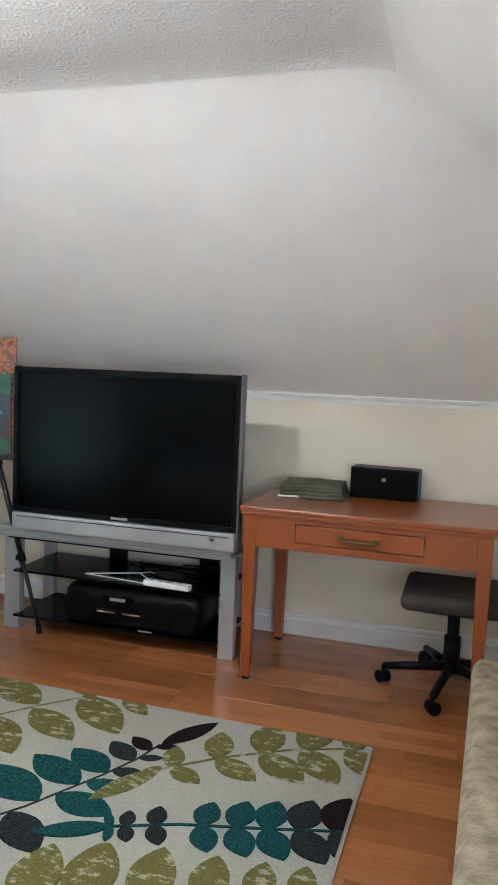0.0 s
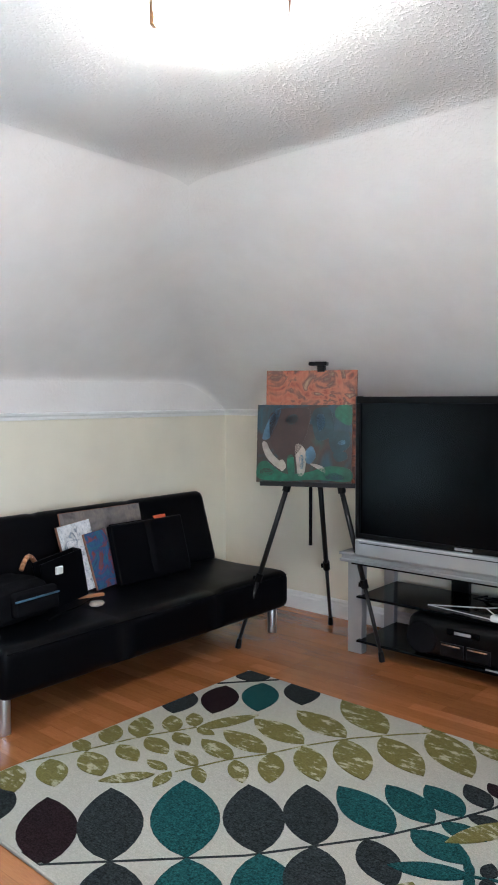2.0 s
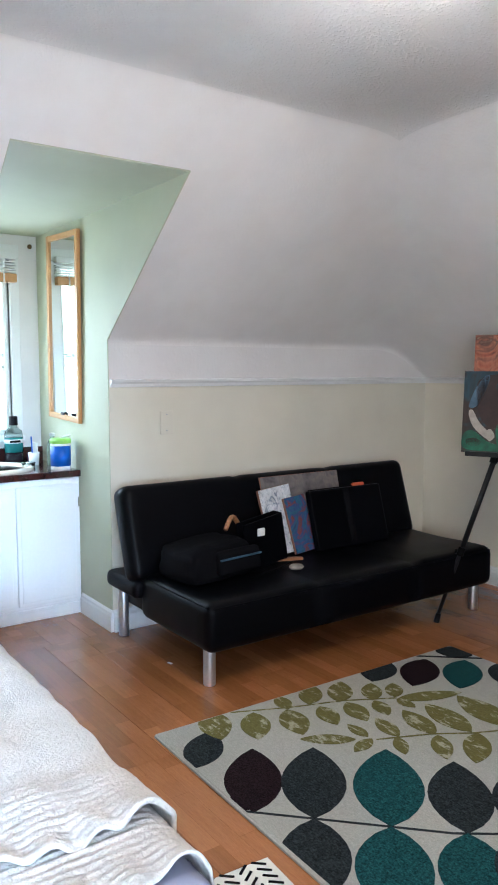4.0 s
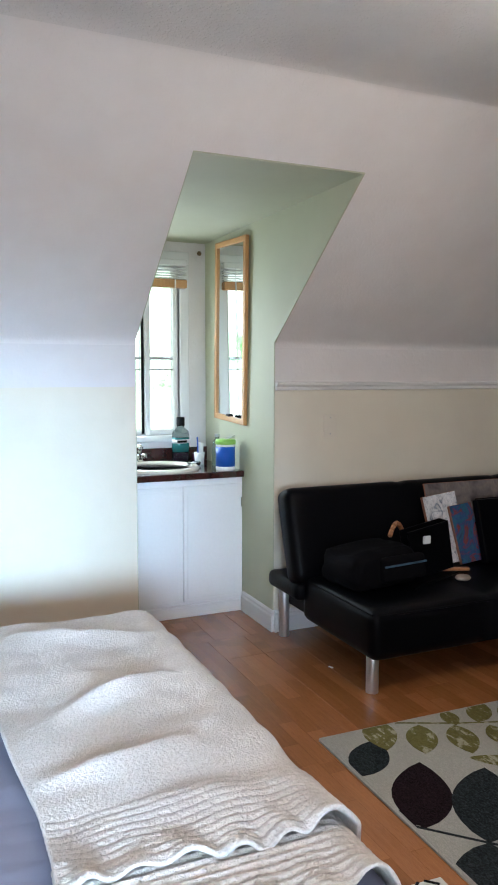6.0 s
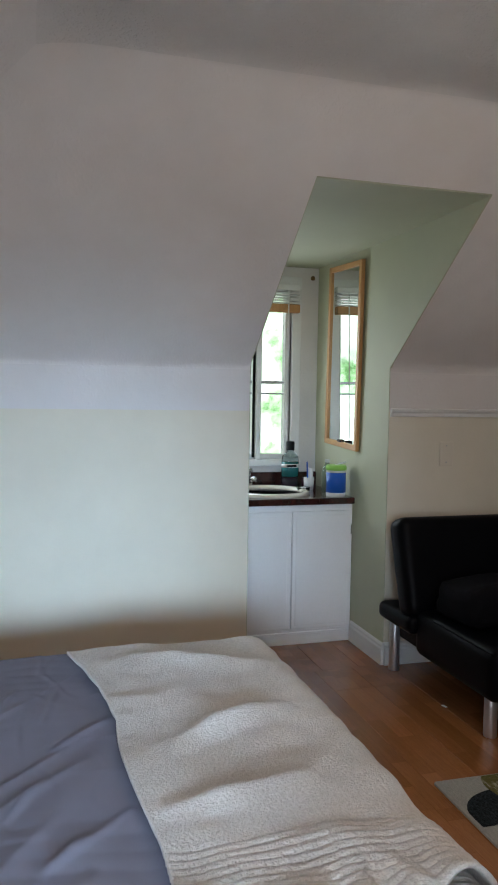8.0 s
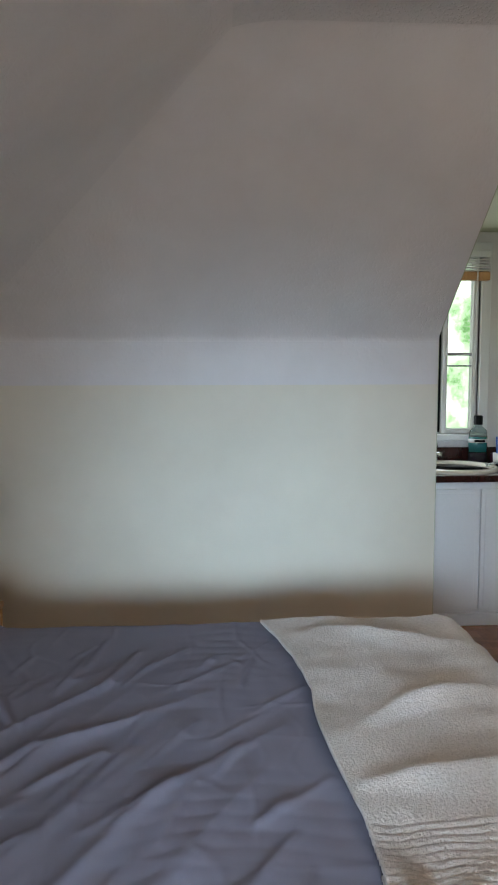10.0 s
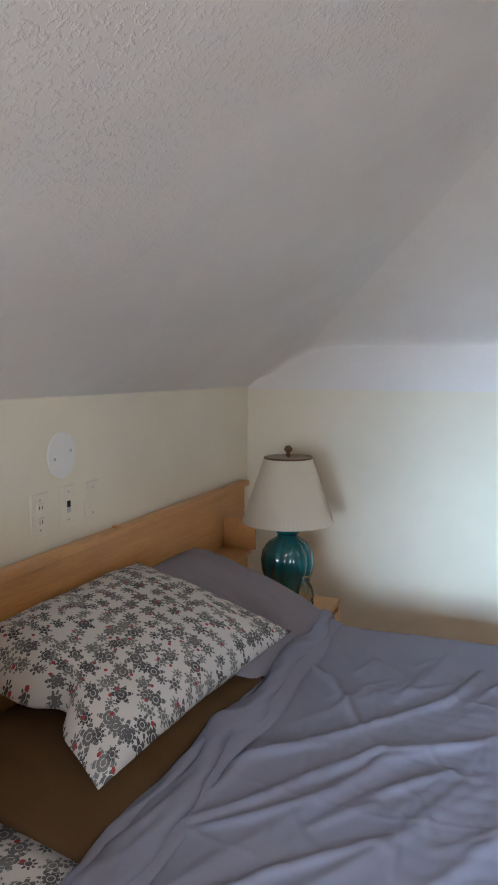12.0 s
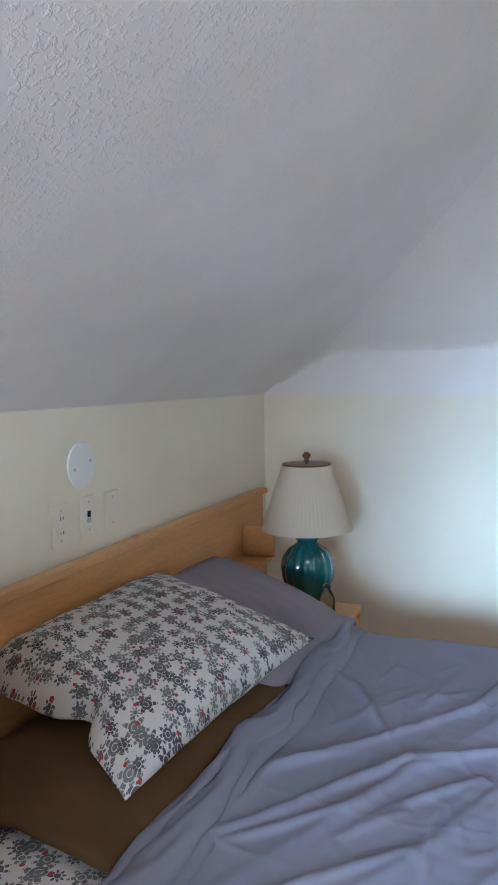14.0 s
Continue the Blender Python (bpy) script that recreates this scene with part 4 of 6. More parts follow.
def easel():
    turn = math.degrees(math.atan2(0.417, 0.909))
    e = thing("easel", (1.165, 2.86, 0), "black metal tripod easel standing in the corner", "easel", turn=turn)
    foot = {"l": (-0.385, -0.035), "r": (0.375, -0.045), "b": (0.02, 0.50)}
    joint = {"l": (-0.12, 0.0, 0.875), "r": (0.155, 0.0, 0.875), "b": (0.04, 0.04, 0.90)}
    for k in "lrb":
        a, b = Vector((*foot[k], 0.02)), Vector(joint[k])
        mid = a.lerp(b, 0.42)
        leg = part("leg", rod(a, mid, 0.010, 0.010), M_METALBLACK, e, smooth=True)
        part("upper_tube", rod(mid, b, 0.0135, 0.0135), M_METALBLACK, leg, smooth=True)
        part("clamp", joined(rod(a.lerp(b, 0.40), a.lerp(b, 0.45), 0.019, 0.019), box(mid.x - 0.03, mid.x, mid.y - 0.008, mid.y + 0.008, mid.z - 0.01, mid.z + 0.014, 0.003)), M_BLACK, leg)
        part("rubber_foot", rod((a.x, a.y, 0.0), a + (b - a) * 0.035, 0.016, 0.013), M_BLACK, leg)
        part("bracket", rod(a.lerp(b, 0.96), b + Vector((0, 0, 0.01)), 0.020, 0.020), M_BLACK, leg)
    part("mast", rod((0.04, 0.035, 0.86), (0.04, 0.10, 1.49), 0.012), M_METALBLACK, e)
    part("ledge", joined(box(-0.26, 0.26, -0.045, 0.03, 0.872, 0.886, 0.003), box(-0.26, 0.26, -0.047, -0.040, 0.872, 0.896, 0.002)), M_METALBLACK, e)
    part("ledge_pin", rod((0.225, -0.05, 0.884), (0.285, -0.05, 0.886), 0.007), M_METALBLACK, e)
    part("top_clamp", joined(box(-0.02, 0.075, 0.035, 0.10, 1.492, 1.512, 0.005), box(0.02, 0.06, 0.06, 0.11, 1.46, 1.497, 0.004)), M_BLACK, e)
    part("strap", box(-0.012, 0.006, 0.012, 0.016, 0.56, 0.88, 0.001), M_MATT, e, "hanging black strap")
    c = thing("copper_canvas", (1.165, 2.86, 0.887), "orange-brown relief painting on canvas", "canvas", turn=turn)
    lean = pose(-0.017, 0.02, 0, -5.5, 0, 0)
    part("canvas", moved(box(-0.235, 0.245, 0.0, 0.020, 0.0, 0.585, 0.002), lean), M_CANVAS, c)
    part("painting", moved(box(-0.233, 0.243, -0.004, -0.001, 0.002, 0.583), lean), M_COPPER, c)
    d = thing("dark_canvas", (1.165, 2.86, 0.887), "dark teal and brown abstract oil painting", "canvas", turn=turn)
    lean = pose(-0.022, -0.016, 0, -5.5, 0, 0)
    part("canvas", moved(box(-0.265, 0.235, 0.0, 0.018, 0.0, 0.405, 0.002), lean), M_CANVAS, d)
    part("painting", moved(box(-0.264, 0.234, -0.004, -0.001, 0.001, 0.404), lean), M_DARKPAINT, d)
    for pts, mat in (
        ([(-0.25, 0.02), (-0.10, 0.01), (0.05, 0.02), (0.225, 0.015), (0.225, 0.075), (0.12, 0.09), (0.0, 0.055), (-0.12, 0.05), (-0.21, 0.11), (-0.255, 0.09)], M_PGREEN),
        ([(0.15, 0.34), (0.225, 0.30), (0.228, 0.395), (0.16, 0.395)], M_PGREEN),
        ([(-0.235, 0.23), (-0.19, 0.24), (-0.14, 0.36), (-0.155, 0.385), (-0.20, 0.33)], M_PBLUE),
        ([(-0.19, 0.36), (-0.05, 0.39), (0.02, 0.36), (-0.02, 0.20), (-0.08, 0.13), (-0.15, 0.14), (-0.19, 0.22)], M_PBROWN),
        ([(-0.235, 0.20), (-0.21, 0.13), (-0.14, 0.07), (-0.12, 0.09), (-0.18, 0.15), (-0.215, 0.21)], M_PPALE),
        ([(-0.06, 0.19), (-0.03, 0.20), (0.0, 0.15), (-0.01, 0.05), (-0.04, 0.04), (-0.05, 0.10)], M_PPALE),
        ([(0.02, 0.10), (0.06, 0.075), (0.10, 0.055), (0.09, 0.085), (0.05, 0.10)], M_PPALE),
        ([(-0.10, 0.13), (-0.07, 0.14), (-0.06, 0.05), (-0.09, 0.04)], M_PGREEN),
        ([(0.04, 0.38), (0.12, 0.38), (0.14, 0.26), (0.06, 0.22), (0.03, 0.30)], M_PTEAL),
        ([(0.12, 0.25), (0.21, 0.27), (0.22, 0.19), (0.14, 0.16)], M_PTEAL),
        ([(0.165, 0.215), (0.195, 0.225), (0.20, 0.205), (0.17, 0.20)], M_PBLUE),
        ([(-0.10, 0.345), (-0.06, 0.355), (-0.045, 0.325), (-0.08, 0.30), (-0.11, 0.32)], M_PTEAL),
        ([(0.00, 0.17), (0.03, 0.19), (0.05, 0.14), (0.02, 0.10), (-0.005, 0.12)], M_PBLUE),
        ([(-0.035, 0.135), (-0.015, 0.14), (-0.012, 0.085), (-0.03, 0.075)], M_PBLUE),
        ([(-0.24, 0.065), (-0.20, 0.075), (-0.17, 0.055), (-0.19, 0.035), (-0.235, 0.04)], M_PBROWN),
        ([(-0.15, 0.10), (-0.125, 0.12), (-0.105, 0.085), (-0.13, 0.06)], M_PPALE),
        ([(0.10, 0.035), (0.135, 0.055), (0.175, 0.05), (0.20, 0.03), (0.16, 0.018), (0.12, 0.02)], M_PTEAL),
        ([(0.16, 0.375), (0.215, 0.375), (0.215, 0.325), (0.185, 0.335)], M_PGREEN),
        ([(0.05, 0.345), (0.085, 0.355), (0.095, 0.30), (0.065, 0.27)], M_PBLUE),
        ([(0.14, 0.155), (0.20, 0.165), (0.21, 0.13), (0.16, 0.115)], M_PTEAL),
    ):
        part("paint_patch", moved(dab(pts, -0.0075), lean), mat, d)


easel()


# ---- black futon and what lies on it ----
def padded(x0, x1, y0, y1, z0, z1, r, seams_y, depth=0.006, n=(12, 40, 5)):
    """An upholstered block with rounded edges and pulled-in seams across it."""
    bm = box(x0, x1, y0, y1, z0, z1, r, 4)
    for s in list(seams_y) + [y0 + (y1 - y0) * k / 24 for k in range(1, 24)]:
        bmesh.ops.bisect_plane(bm, geom=bm.verts[:] + bm.edges[:] + bm.faces[:], plane_co=(0, s, 0), plane_no=(0, 1, 0))
    for k in range(1, 6):
        bmesh.ops.bisect_plane(bm, geom=bm.verts[:] + bm.edges[:] + bm.faces[:], plane_co=(x0 + (x1 - x0) * k / 6, 0, 0), plane_no=(1, 0, 0))
    for v in bm.verts:
        near = min((abs(v.co.y - s) for s in seams_y), default=1.0)
        pull = depth * math.exp(-(near / 0.012) ** 2)
        bulge = 0.006 * noise.noise(v.co * 3.5)
        if v.co.z > (z0 + z1) / 2:
            v.co.z += bulge - pull
        if v.co.x > x1 - r * 1.2:
            v.co.x -= pull * 0.6
    return bm


def futon():
    f = thing("futon_sofa", (0, 0, 0), "black faux leather folding futon with chrome legs", "sofa")
    y0, y1 = 1.235, 3.025
    part("seat", padded(0.30, 0.905, y0, y1, 0.158, 0.365, 0.045, [y0 + (y1 - y0) * k / 3 for k in (1, 2)]), M_LEATHER, f, smooth=True)
    part("seat_frame", box(0.02, 0.86, y0 + 0.05, y1 - 0.05, 0.165, 0.230, 0.004), M_BLACK, f)
    part("rear_section", padded(0.02, 0.34, y0 - 0.04, y1, 0.252, 0.335, 0.03, []), M_LEATHER, f, smooth=True)
    back = padded(0.0, 0.445, y0 - 0.045, y1 + 0.005, 0.0, 0.135, 0.045, [y0 + (y1 - y0) * k / 3 for k in (1, 2)], 0.01)
    part("backrest", moved(back, pose(0.36, 0, 0.345, 0, -107, 0)), M_LEATHER, f, smooth=True)
    for x, y, h in ((0.805, y0 + 0.065, 0.162), (0.795, y1 - 0.025, 0.162), (0.065, y0 + 0.035, 0.256), (0.065, y1 - 0.055, 0.256)):
        part("leg", turned([(0.025, 0.0), (0.026, 0.004), (0.026, h - 0.004), (0.024, h)], 24), M_ALU, f, "brushed metal tube leg", smooth=True).location = (x, y, 0)
    part("piping", joined(rod((0.898, y0 + 0.03, 0.347), (0.898, y1 - 0.03, 0.347), 0.004, seg=8), rod((0.33, y0 + 0.012, 0.350), (0.88, y0 + 0.012, 0.350), 0.004, seg=8)), M_LEATHER, f)


futon()
M_ARTWHITE = painted("white_and_grey_painting", [(0.20, 0.24, 0.32), (0.62, 0.64, 0.68), (0.78, 0.78, 0.80), (0.42, 0.46, 0.55)], 26.0, 2.0, 5.0, 0.6)
M_ARTBLUE = painted("blue_and_red_painting", [(0.010, 0.05, 0.13), (0.015, 0.12, 0.19), (0.02, 0.07, 0.20), (0.24, 0.03, 0.02), (0.03, 0.10, 0.14)], 11.0, 2.0, 8.0, 0.6)
M_ARTGREY = painted("grey_brown_painting", [(0.10, 0.09, 0.09), (0.17, 0.15, 0.15), (0.22, 0.19, 0.17), (0.12, 0.11, 0.13)], 9.0, 1.0, 2.0, 0.6)
M_ORANGE = surf("orange_tag", (0.72, 0.13, 0.05), 0.5, 0.1, 8.0, 90.0, 0.1)
M_TAN = wood("tan_wood_strip", (0.36, 0.15, 0.06), (0.52, 0.24, 0.11), 0.5, 2)
SEAT = 0.368


def futon_things():
    lean = pose(0, 0, 0, 0, -14, 0)
    g = thing("grey_canvas", (0.33, 2.215, SEAT), "grey-brown canvas leaning on the futon backrest", "canvas")
    part("board", moved(box(-0.010, 0.010, -0.255, 0.275, 0.0, 0.385, 0.002), lean), M_CANVAS, g)
    part("painting", moved(box(0.0105, 0.013, -0.253, 0.273, 0.002, 0.383), lean), M_ARTGREY, g)
    w = thing("white_canvas", (0.40, 2.035, SEAT), "white and grey textured painting leaning on the futon", "canvas")
    part("board", moved(box(-0.009, 0.009, -0.11, 0.09, 0.0, 0.345, 0.002), pose(0, 0, 0, 6, -14, 0)), M_CANVAS, w)
    part("painting", moved(box(0.0095, 0.012, -0.109, 0.089, 0.001, 0.344), pose(0, 0, 0, 6, -14, 0)), M_ARTWHITE, w)
    b = thing("blue_canvas", (0.43, 2.105, SEAT), "blue and red painting leaning on the futon", "canvas")
    part("board", moved(box(-0.009, 0.009, -0.05, 0.085, 0.0, 0.29, 0.002), pose(0, 0, 0, 6, -15, 0)), M_CANVAS, b)
    part("painting", moved(box(0.0095, 0.012, -0.049, 0.084, 0.001, 0.289), pose(0, 0, 0, 6, -15, 0)), M_ARTBLUE, b)
    p = thing("art_portfolio", (0.475, 2.405, SEAT), "large black art portfolio with an orange tag", "portfolio")
    part("case", moved(box(-0.02, 0.02, -0.245, 0.26, 0.0, 0.315, 0.010), pose(0, 0, 0, 0, -16, 0)), M_LEATHER, p, smooth=False)
    part("zip", moved(box(-0.006, 0.006, -0.235, 0.25, 0.315, 0.321, 0.002), pose(0, 0, 0, 0, -16, 0)), M_MATT, p)
    part("tag", moved(box(-0.004, 0.012, 0.07, 0.15, 0.312, 0.332, 0.002), pose(0, 0, 0, 0, -16, 0)), M_ORANGE, p, "orange tag")
    part("strap", moved(box(0.020, 0.024, -0.02, 0.02, 0.03, 0.30, 0.002), pose(0, 0, 0, 0, -16, 0)), M_MATT, p)
    d = thing("black_binder", (0.44, 1.815, SEAT), "black ring binder standing on the futon", "binder")
    part("cover", moved(box(-0.115, 0.115, -0.09, -0.082, 0, 0.23, 0.003), pose(0, 0, 0, 0, -10, 90)), M_LEATHER, d)
    part("cover", moved(box(-0.115, 0.115, -0.03, -0.022, 0, 0.23, 0.003), pose(0, 0, 0, 0, -10, 90)), M_LEATHER, d)
    part("spine", moved(box(0.108, 0.117, -0.088, -0.024, 0, 0.23, 0.003), pose(0, 0, 0, 0, -10, 90)), M_BLACK, d)
    k = thing("backpack", (0.52, 1.465, SEAT), "slumped black backpack with a blue zip", "backpack", turn=8)
    bm = box(-0.15, 0.15, -0.235, 0.22, 0.0, 0.205, 0.06, 4)
    bmesh.ops.subdivide_edges(bm, edges=bm.edges[:], cuts=4, use_grid_fill=True)
    for v in bm.verts:
        q = noise.noise(v.co * 7 + Vector((3, 1, 2)))
        slump = max(0.0, v.co.z - 0.04) / 0.165
        wrinkle = 0.010 * noise.noise(v.co * 22) + 0.012 * abs(noise.noise(v.co * 12))
        v.co.x *= 1 - 0.12 * slump
        v.co += Vector((0.018 * q + wrinkle, 0.015 * noise.noise(v.co * 5), slump * (0.025 * q - 0.02 * (v.co.y / 0.23) ** 2 - wrinkle)))
        v.co.z = max(0.0, v.co.z)
    bm.transform(Matrix.Diagonal((0.95, 0.80, 0.86, 1)))
    part("bag", bm, M_MATT, k, smooth=True)
    part("pocket", moved(box(0.0, 0.05, -0.06, 0.19, 0.03, 0.14, 0.022, 3), pose(0.13, 0, 0, 0, -8, 0)), M_MATT, k, "rounded front pocket", smooth=True)
    part("zip", moved(box(0.045, 0.055, -0.055, 0.185, 0.098, 0.106, 0.002), pose(0.13, 0, 0, 0, -8, 0)), M_PBLUE, k, "pale blue zip piping")
    part("patch", moved(box(0.14, 0.15, 0.205, 0.245, 0.17, 0.205, 0.002), pose(-0.02, 0, 0, 0, 0, 0)), M_PLASTIC_WHITE, k, "small pale tag")
    loop = [(0.02 - 0.01 * i, 0.10 + 0.02 * i, 0.20 + 0.045 * math.sin(math.pi * i / 7)) for i in range(8)]
    part("handle", joined(*[rod(a, c, 0.011, seg=8) for a, c in zip(loop, loop[1:])]), M_TAN, k, "tan leather grab handle", smooth=True)
    s = thing("wooden_stretcher", (0.50, 1.895, SEAT), "tan wooden strip leaning beside the paintings", "wood strip")
    part("strip", moved(box(-0.008, 0.008, -0.013, 0.013, 0.0, 0.15, 0.002), pose(-0.02, 0, 0, 8, -14, 0)), M_TAN, s)
    part("strip", moved(box(-0.013, 0.013, 0.0, 0.13, 0.0, 0.014, 0.002), pose(0, -0.01, 0, 0, 0, -18)), M_TAN, s)
    r = thing("cosmetic_puff", (0.66, 1.875, SEAT), "pale round sponge on the futon seat", "sponge")
    part("puff", moved(turned([(0.0, 0.0), (0.026, 0.0), (0.032, 0.008), (0.026, 0.018), (0.0, 0.020)], 20), Matrix.Diagonal((1, 1.2, 1, 1))), M_PPALE, r, smooth=True)
    c = thing("charger_cable", (0.60, 1.70, SEAT + 0.003), "thin black cable across the futon seat", "cable")
    pts = [(0.10 - 0.02 * i, 0.05 * i - 0.12, 0.004 * math.sin(i)) for i in range(8)]
    part("wire", joined(*[rod(a, b2, 0.0035, seg=6) for a, b2 in zip(pts, pts[1:])]), M_BLACK, c)


futon_things()


# ---- leaf-patterned rug ----
def pile(name, col, fleck, worn=None):
    m, n, l, p = shader(name)
    fine = noise_node(n, l, 420.0, 3.0, 0.7)
    heather = noise_node(n, l, 170.0, 4.0, 0.75, seed=3.7)
    streak = noise_node(n, l, 60.0, 3.0, 0.6, (1, 4, 1))
    c = ramp(n, l, streak, [(0.35, col), (0.65, fleck)])
    c = mix(n, l, 1.0, c, ramp(n, l, fine, [(0.25, (0.62, 0.62, 0.62)), (0.7, (1, 1, 1))]), "MULTIPLY")
    dark, light = (0.88, 1.0) if max(col) > 0.2 else (0.78, 1.12) if worn else (0.38, 1.5)
    c = mix(n, l, 1.0, c, ramp(n, l, heather, [(0.40, (dark,) * 3), (0.62, (light,) * 3)]), "MULTIPLY")
    if worn:
        bald = ramp(n, l, noise_node(n, l, 13.0, 5.0, 0.75, (1, 2.2, 1), seed=1.5), [(0.54, (0, 0, 0)), (0.60, (0.85, 0.85, 0.85))])
        c = mix(n, l, bald, c, worn)
    l.new(c, p.inputs["Base Color"])
    p.inputs["Roughness"].default_value = 0.95
    p.inputs["Specular IOR Level"].default_value = 0.06
    bumped(n, l, p, fine, 0.6, 0.003)
    return m


M_PILE = pile("cream_rug_pile", (0.385, 0.370, 0.330), (0.44, 0.425, 0.38))
LEAF = {
    "teal": pile("teal_rug_pile", (0.011, 0.052, 0.056), (0.018, 0.080, 0.083)),
    "slate": pile("slate_rug_pile", (0.014, 0.018, 0.020), (0.032, 0.038, 0.040)),
    "brown": pile("dark_brown_rug_pile", (0.012, 0.0065, 0.008), (0.020, 0.011, 0.013)),
    "olive": pile("olive_rug_pile", (0.130, 0.118, 0.036), (0.175, 0.158, 0.052), (0.34, 0.32, 0.24)),
}
RX0, RX1, RY0, RY1 = 1.095, 3.245, 0.880, 2.412


def clipped(poly):
    """The polygon cut off at the rug's border."""
    for axis, lim, sign in ((0, RX0 + 0.006, 1), (0, RX1 - 0.006, -1), (1, RY0 + 0.006, 1), (1, RY1 - 0.006, -1)):
        out = []
        for i in range(len(poly)):
            a, b = poly[i - 1], poly[i]
            ia, ib = sign * (a[axis] - lim) >= 0, sign * (b[axis] - lim) >= 0
            if ia != ib:
                t = (lim - a[axis]) / (b[axis] - a[axis])
                out.append((a[0] + (b[0] - a[0]) * t, a[1] + (b[1] - a[1]) * t))
            if ib:
                out.append(b)
        poly = out
        if len(poly) < 3:
            return []
    return poly


def rug():
    r = thing("rug", (0, 0, 0), "cream rug with teal, charcoal and olive leaf pattern", "rug")
    middle = Vector(((RX0 + RX1) / 2, (RY0 + RY1) / 2, 0))
    r.matrix_world = Matrix.Translation(middle) @ Matrix.Rotation(math.radians(-1.2), 4, "Z") @ Matrix.Translation(-middle)
    part("ground_weave", box(RX0, RX1, RY0, RY1, 0.0005, 0.0105, 0.004, 2), M_PILE, r)
    part("binding", joined(box(RX0 - 0.006, RX0 + 0.003, RY0, RY1, 0.0005, 0.009, 0.002), box(RX1 - 0.003, RX1 + 0.006, RY0, RY1, 0.0005, 0.009, 0.002),
                           box(RX0, RX1, RY0 - 0.006, RY0 + 0.003, 0.0005, 0.009, 0.002), box(RX0, RX1, RY1 - 0.003, RY1 + 0.006, 0.0005, 0.009, 0.002)), M_PILE, r, "stitched cream border")

    count = []

    def leaf(base, tip, wide, colour):
        bx, by = base
        dx, dy = tip[0] - bx, tip[1] - by
        pts = []
        for side in (1, -1):
            for i in range(11):
                t = i / 10 if side > 0 else 1 - i / 10
                if side < 0 and i in (0, 10):
                    continue
                w = wide / 2 * (math.sin(math.pi * t ** 0.92) ** 0.8) * side
                ln = math.hypot(dx, dy)
                pts.append((bx + dx * t - dy / ln * w, by + dy * t + dx / ln * w))
        pts = clipped(pts)
        if len(pts) >= 3:
            count.append(1)
            part("leaf", prism([(x, y, 0.009) for x, y in pts], (0, 0, 0.0026 + 0.00004 * len(count))), LEAF[colour], r)

    def stem(points, colour, wide=0.007):
        for a, b in zip(points, points[1:]):
            d = Vector((b[0] - a[0], b[1] - a[1]))
            s = Vector((-d.y, d.x)).normalized() * wide / 2
            poly = clipped([(a[0] + s.x, a[1] + s.y), (b[0] + s.x, b[1] + s.y), (b[0] - s.x, b[1] - s.y), (a[0] - s.x, a[1] - s.y)])
            if len(poly) >= 3:
                count.append(1)
                part("stem", prism([(x, y, 0.009) for x, y in poly], (0, 0, 0.0026 + 0.00004 * len(count))), LEAF[colour], r)

    def along(points, t):
        ls = [math.dist(a, b) for a, b in zip(points, points[1:])]
        d = t * sum(ls)
        for a, b, ln in zip(points, points[1:], ls):
            if d <= ln or b is points[-1]:
                k = d / ln
                ang = math.atan2(b[1] - a[1], b[0] - a[0])
                return (a[0] + (b[0] - a[0]) * k, a[1] + (b[1] - a[1]) * k), ang
            d -= ln

    def sprig(points, ts, lengths, left, right, colours, ratio=0.62, lower=1.0, lower_colours=None):
        """Leaves in pairs along a stem: left and right are the angles to the stem at its start and end."""
        n = len(ts)
        for i, t in enumerate(ts):
            k = i / max(1, n - 1)
            p, ang = along(points, t)
            ln = lengths[0] + (lengths[1] - lengths[0]) * k if len(lengths) == 2 else lengths[i]
            c2 = (lower_colours or colours)[i % len(lower_colours or colours)]
            for sweep, s, c in ((left, 1.0, colours[i % len(colours)]), (right, lower, c2)):
                if sweep:
                    a = ang + math.radians(sweep[0] + (sweep[1] - sweep[0]) * k)
                    leaf(p, (p[0] + ln * s * math.cos(a), p[1] + ln * s * math.sin(a)), ln * s * ratio, c)

    def fan(points, ts, lengths, angles, colours, ratio):
        for t, ln, turn, c in zip(ts, lengths, angles, colours):
            p, ang = along(points, t)
            a = ang + math.radians(turn)
            leaf(p, (p[0] + ln * math.cos(a), p[1] + ln * math.sin(a)), ln * ratio, c)

    # the large dark sprig that crosses the rug
    big = [(1.56, 0.81), (1.66, 0.885), (2.07, 1.305), (2.31, 1.64), (2.44, 1.885), (2.50, 2.02), (2.53, 2.14)]
    stem(big, "slate", 0.009)
    fan(big, [0.09, 0.195, 0.325, 0.45, 0.55, 0.70, 0.785], [0.37, 0.41, 0.44, 0.39, 0.35, 0.31, 0.26], [101, 96, 92, 82, 77, 95, 93],
        ["brown", "slate", "teal", "slate", "slate", "teal", "teal"], 0.50)
    fan(big, [0.195, 0.325, 0.45, 0.55, 0.645, 0.735, 0.80, 0.86], [0.36, 0.38, 0.35, 0.32, 0.23, 0.22, 0.15, 0.12], [-84, -88, -98, -108, -92, -72, -62, -58],
        ["slate", "teal", "teal", "slate", "slate", "teal", "teal", "slate"], 0.54)
    fan(big, [0.85, 0.915, 0.968], [0.21, 0.16, 0.12], [86, 78, 70], ["teal", "slate", "brown"], 0.56)
    fan(big, [0.93, 0.985], [0.085, 0.08], [-55, -50], ["slate", "brown"], 0.5)
    leaf((2.535, 2.14), (2.665, 2.375), 0.085, "brown")
    leaf((1.37, 0.885), (1.185, 1.055), 0.135, "slate")
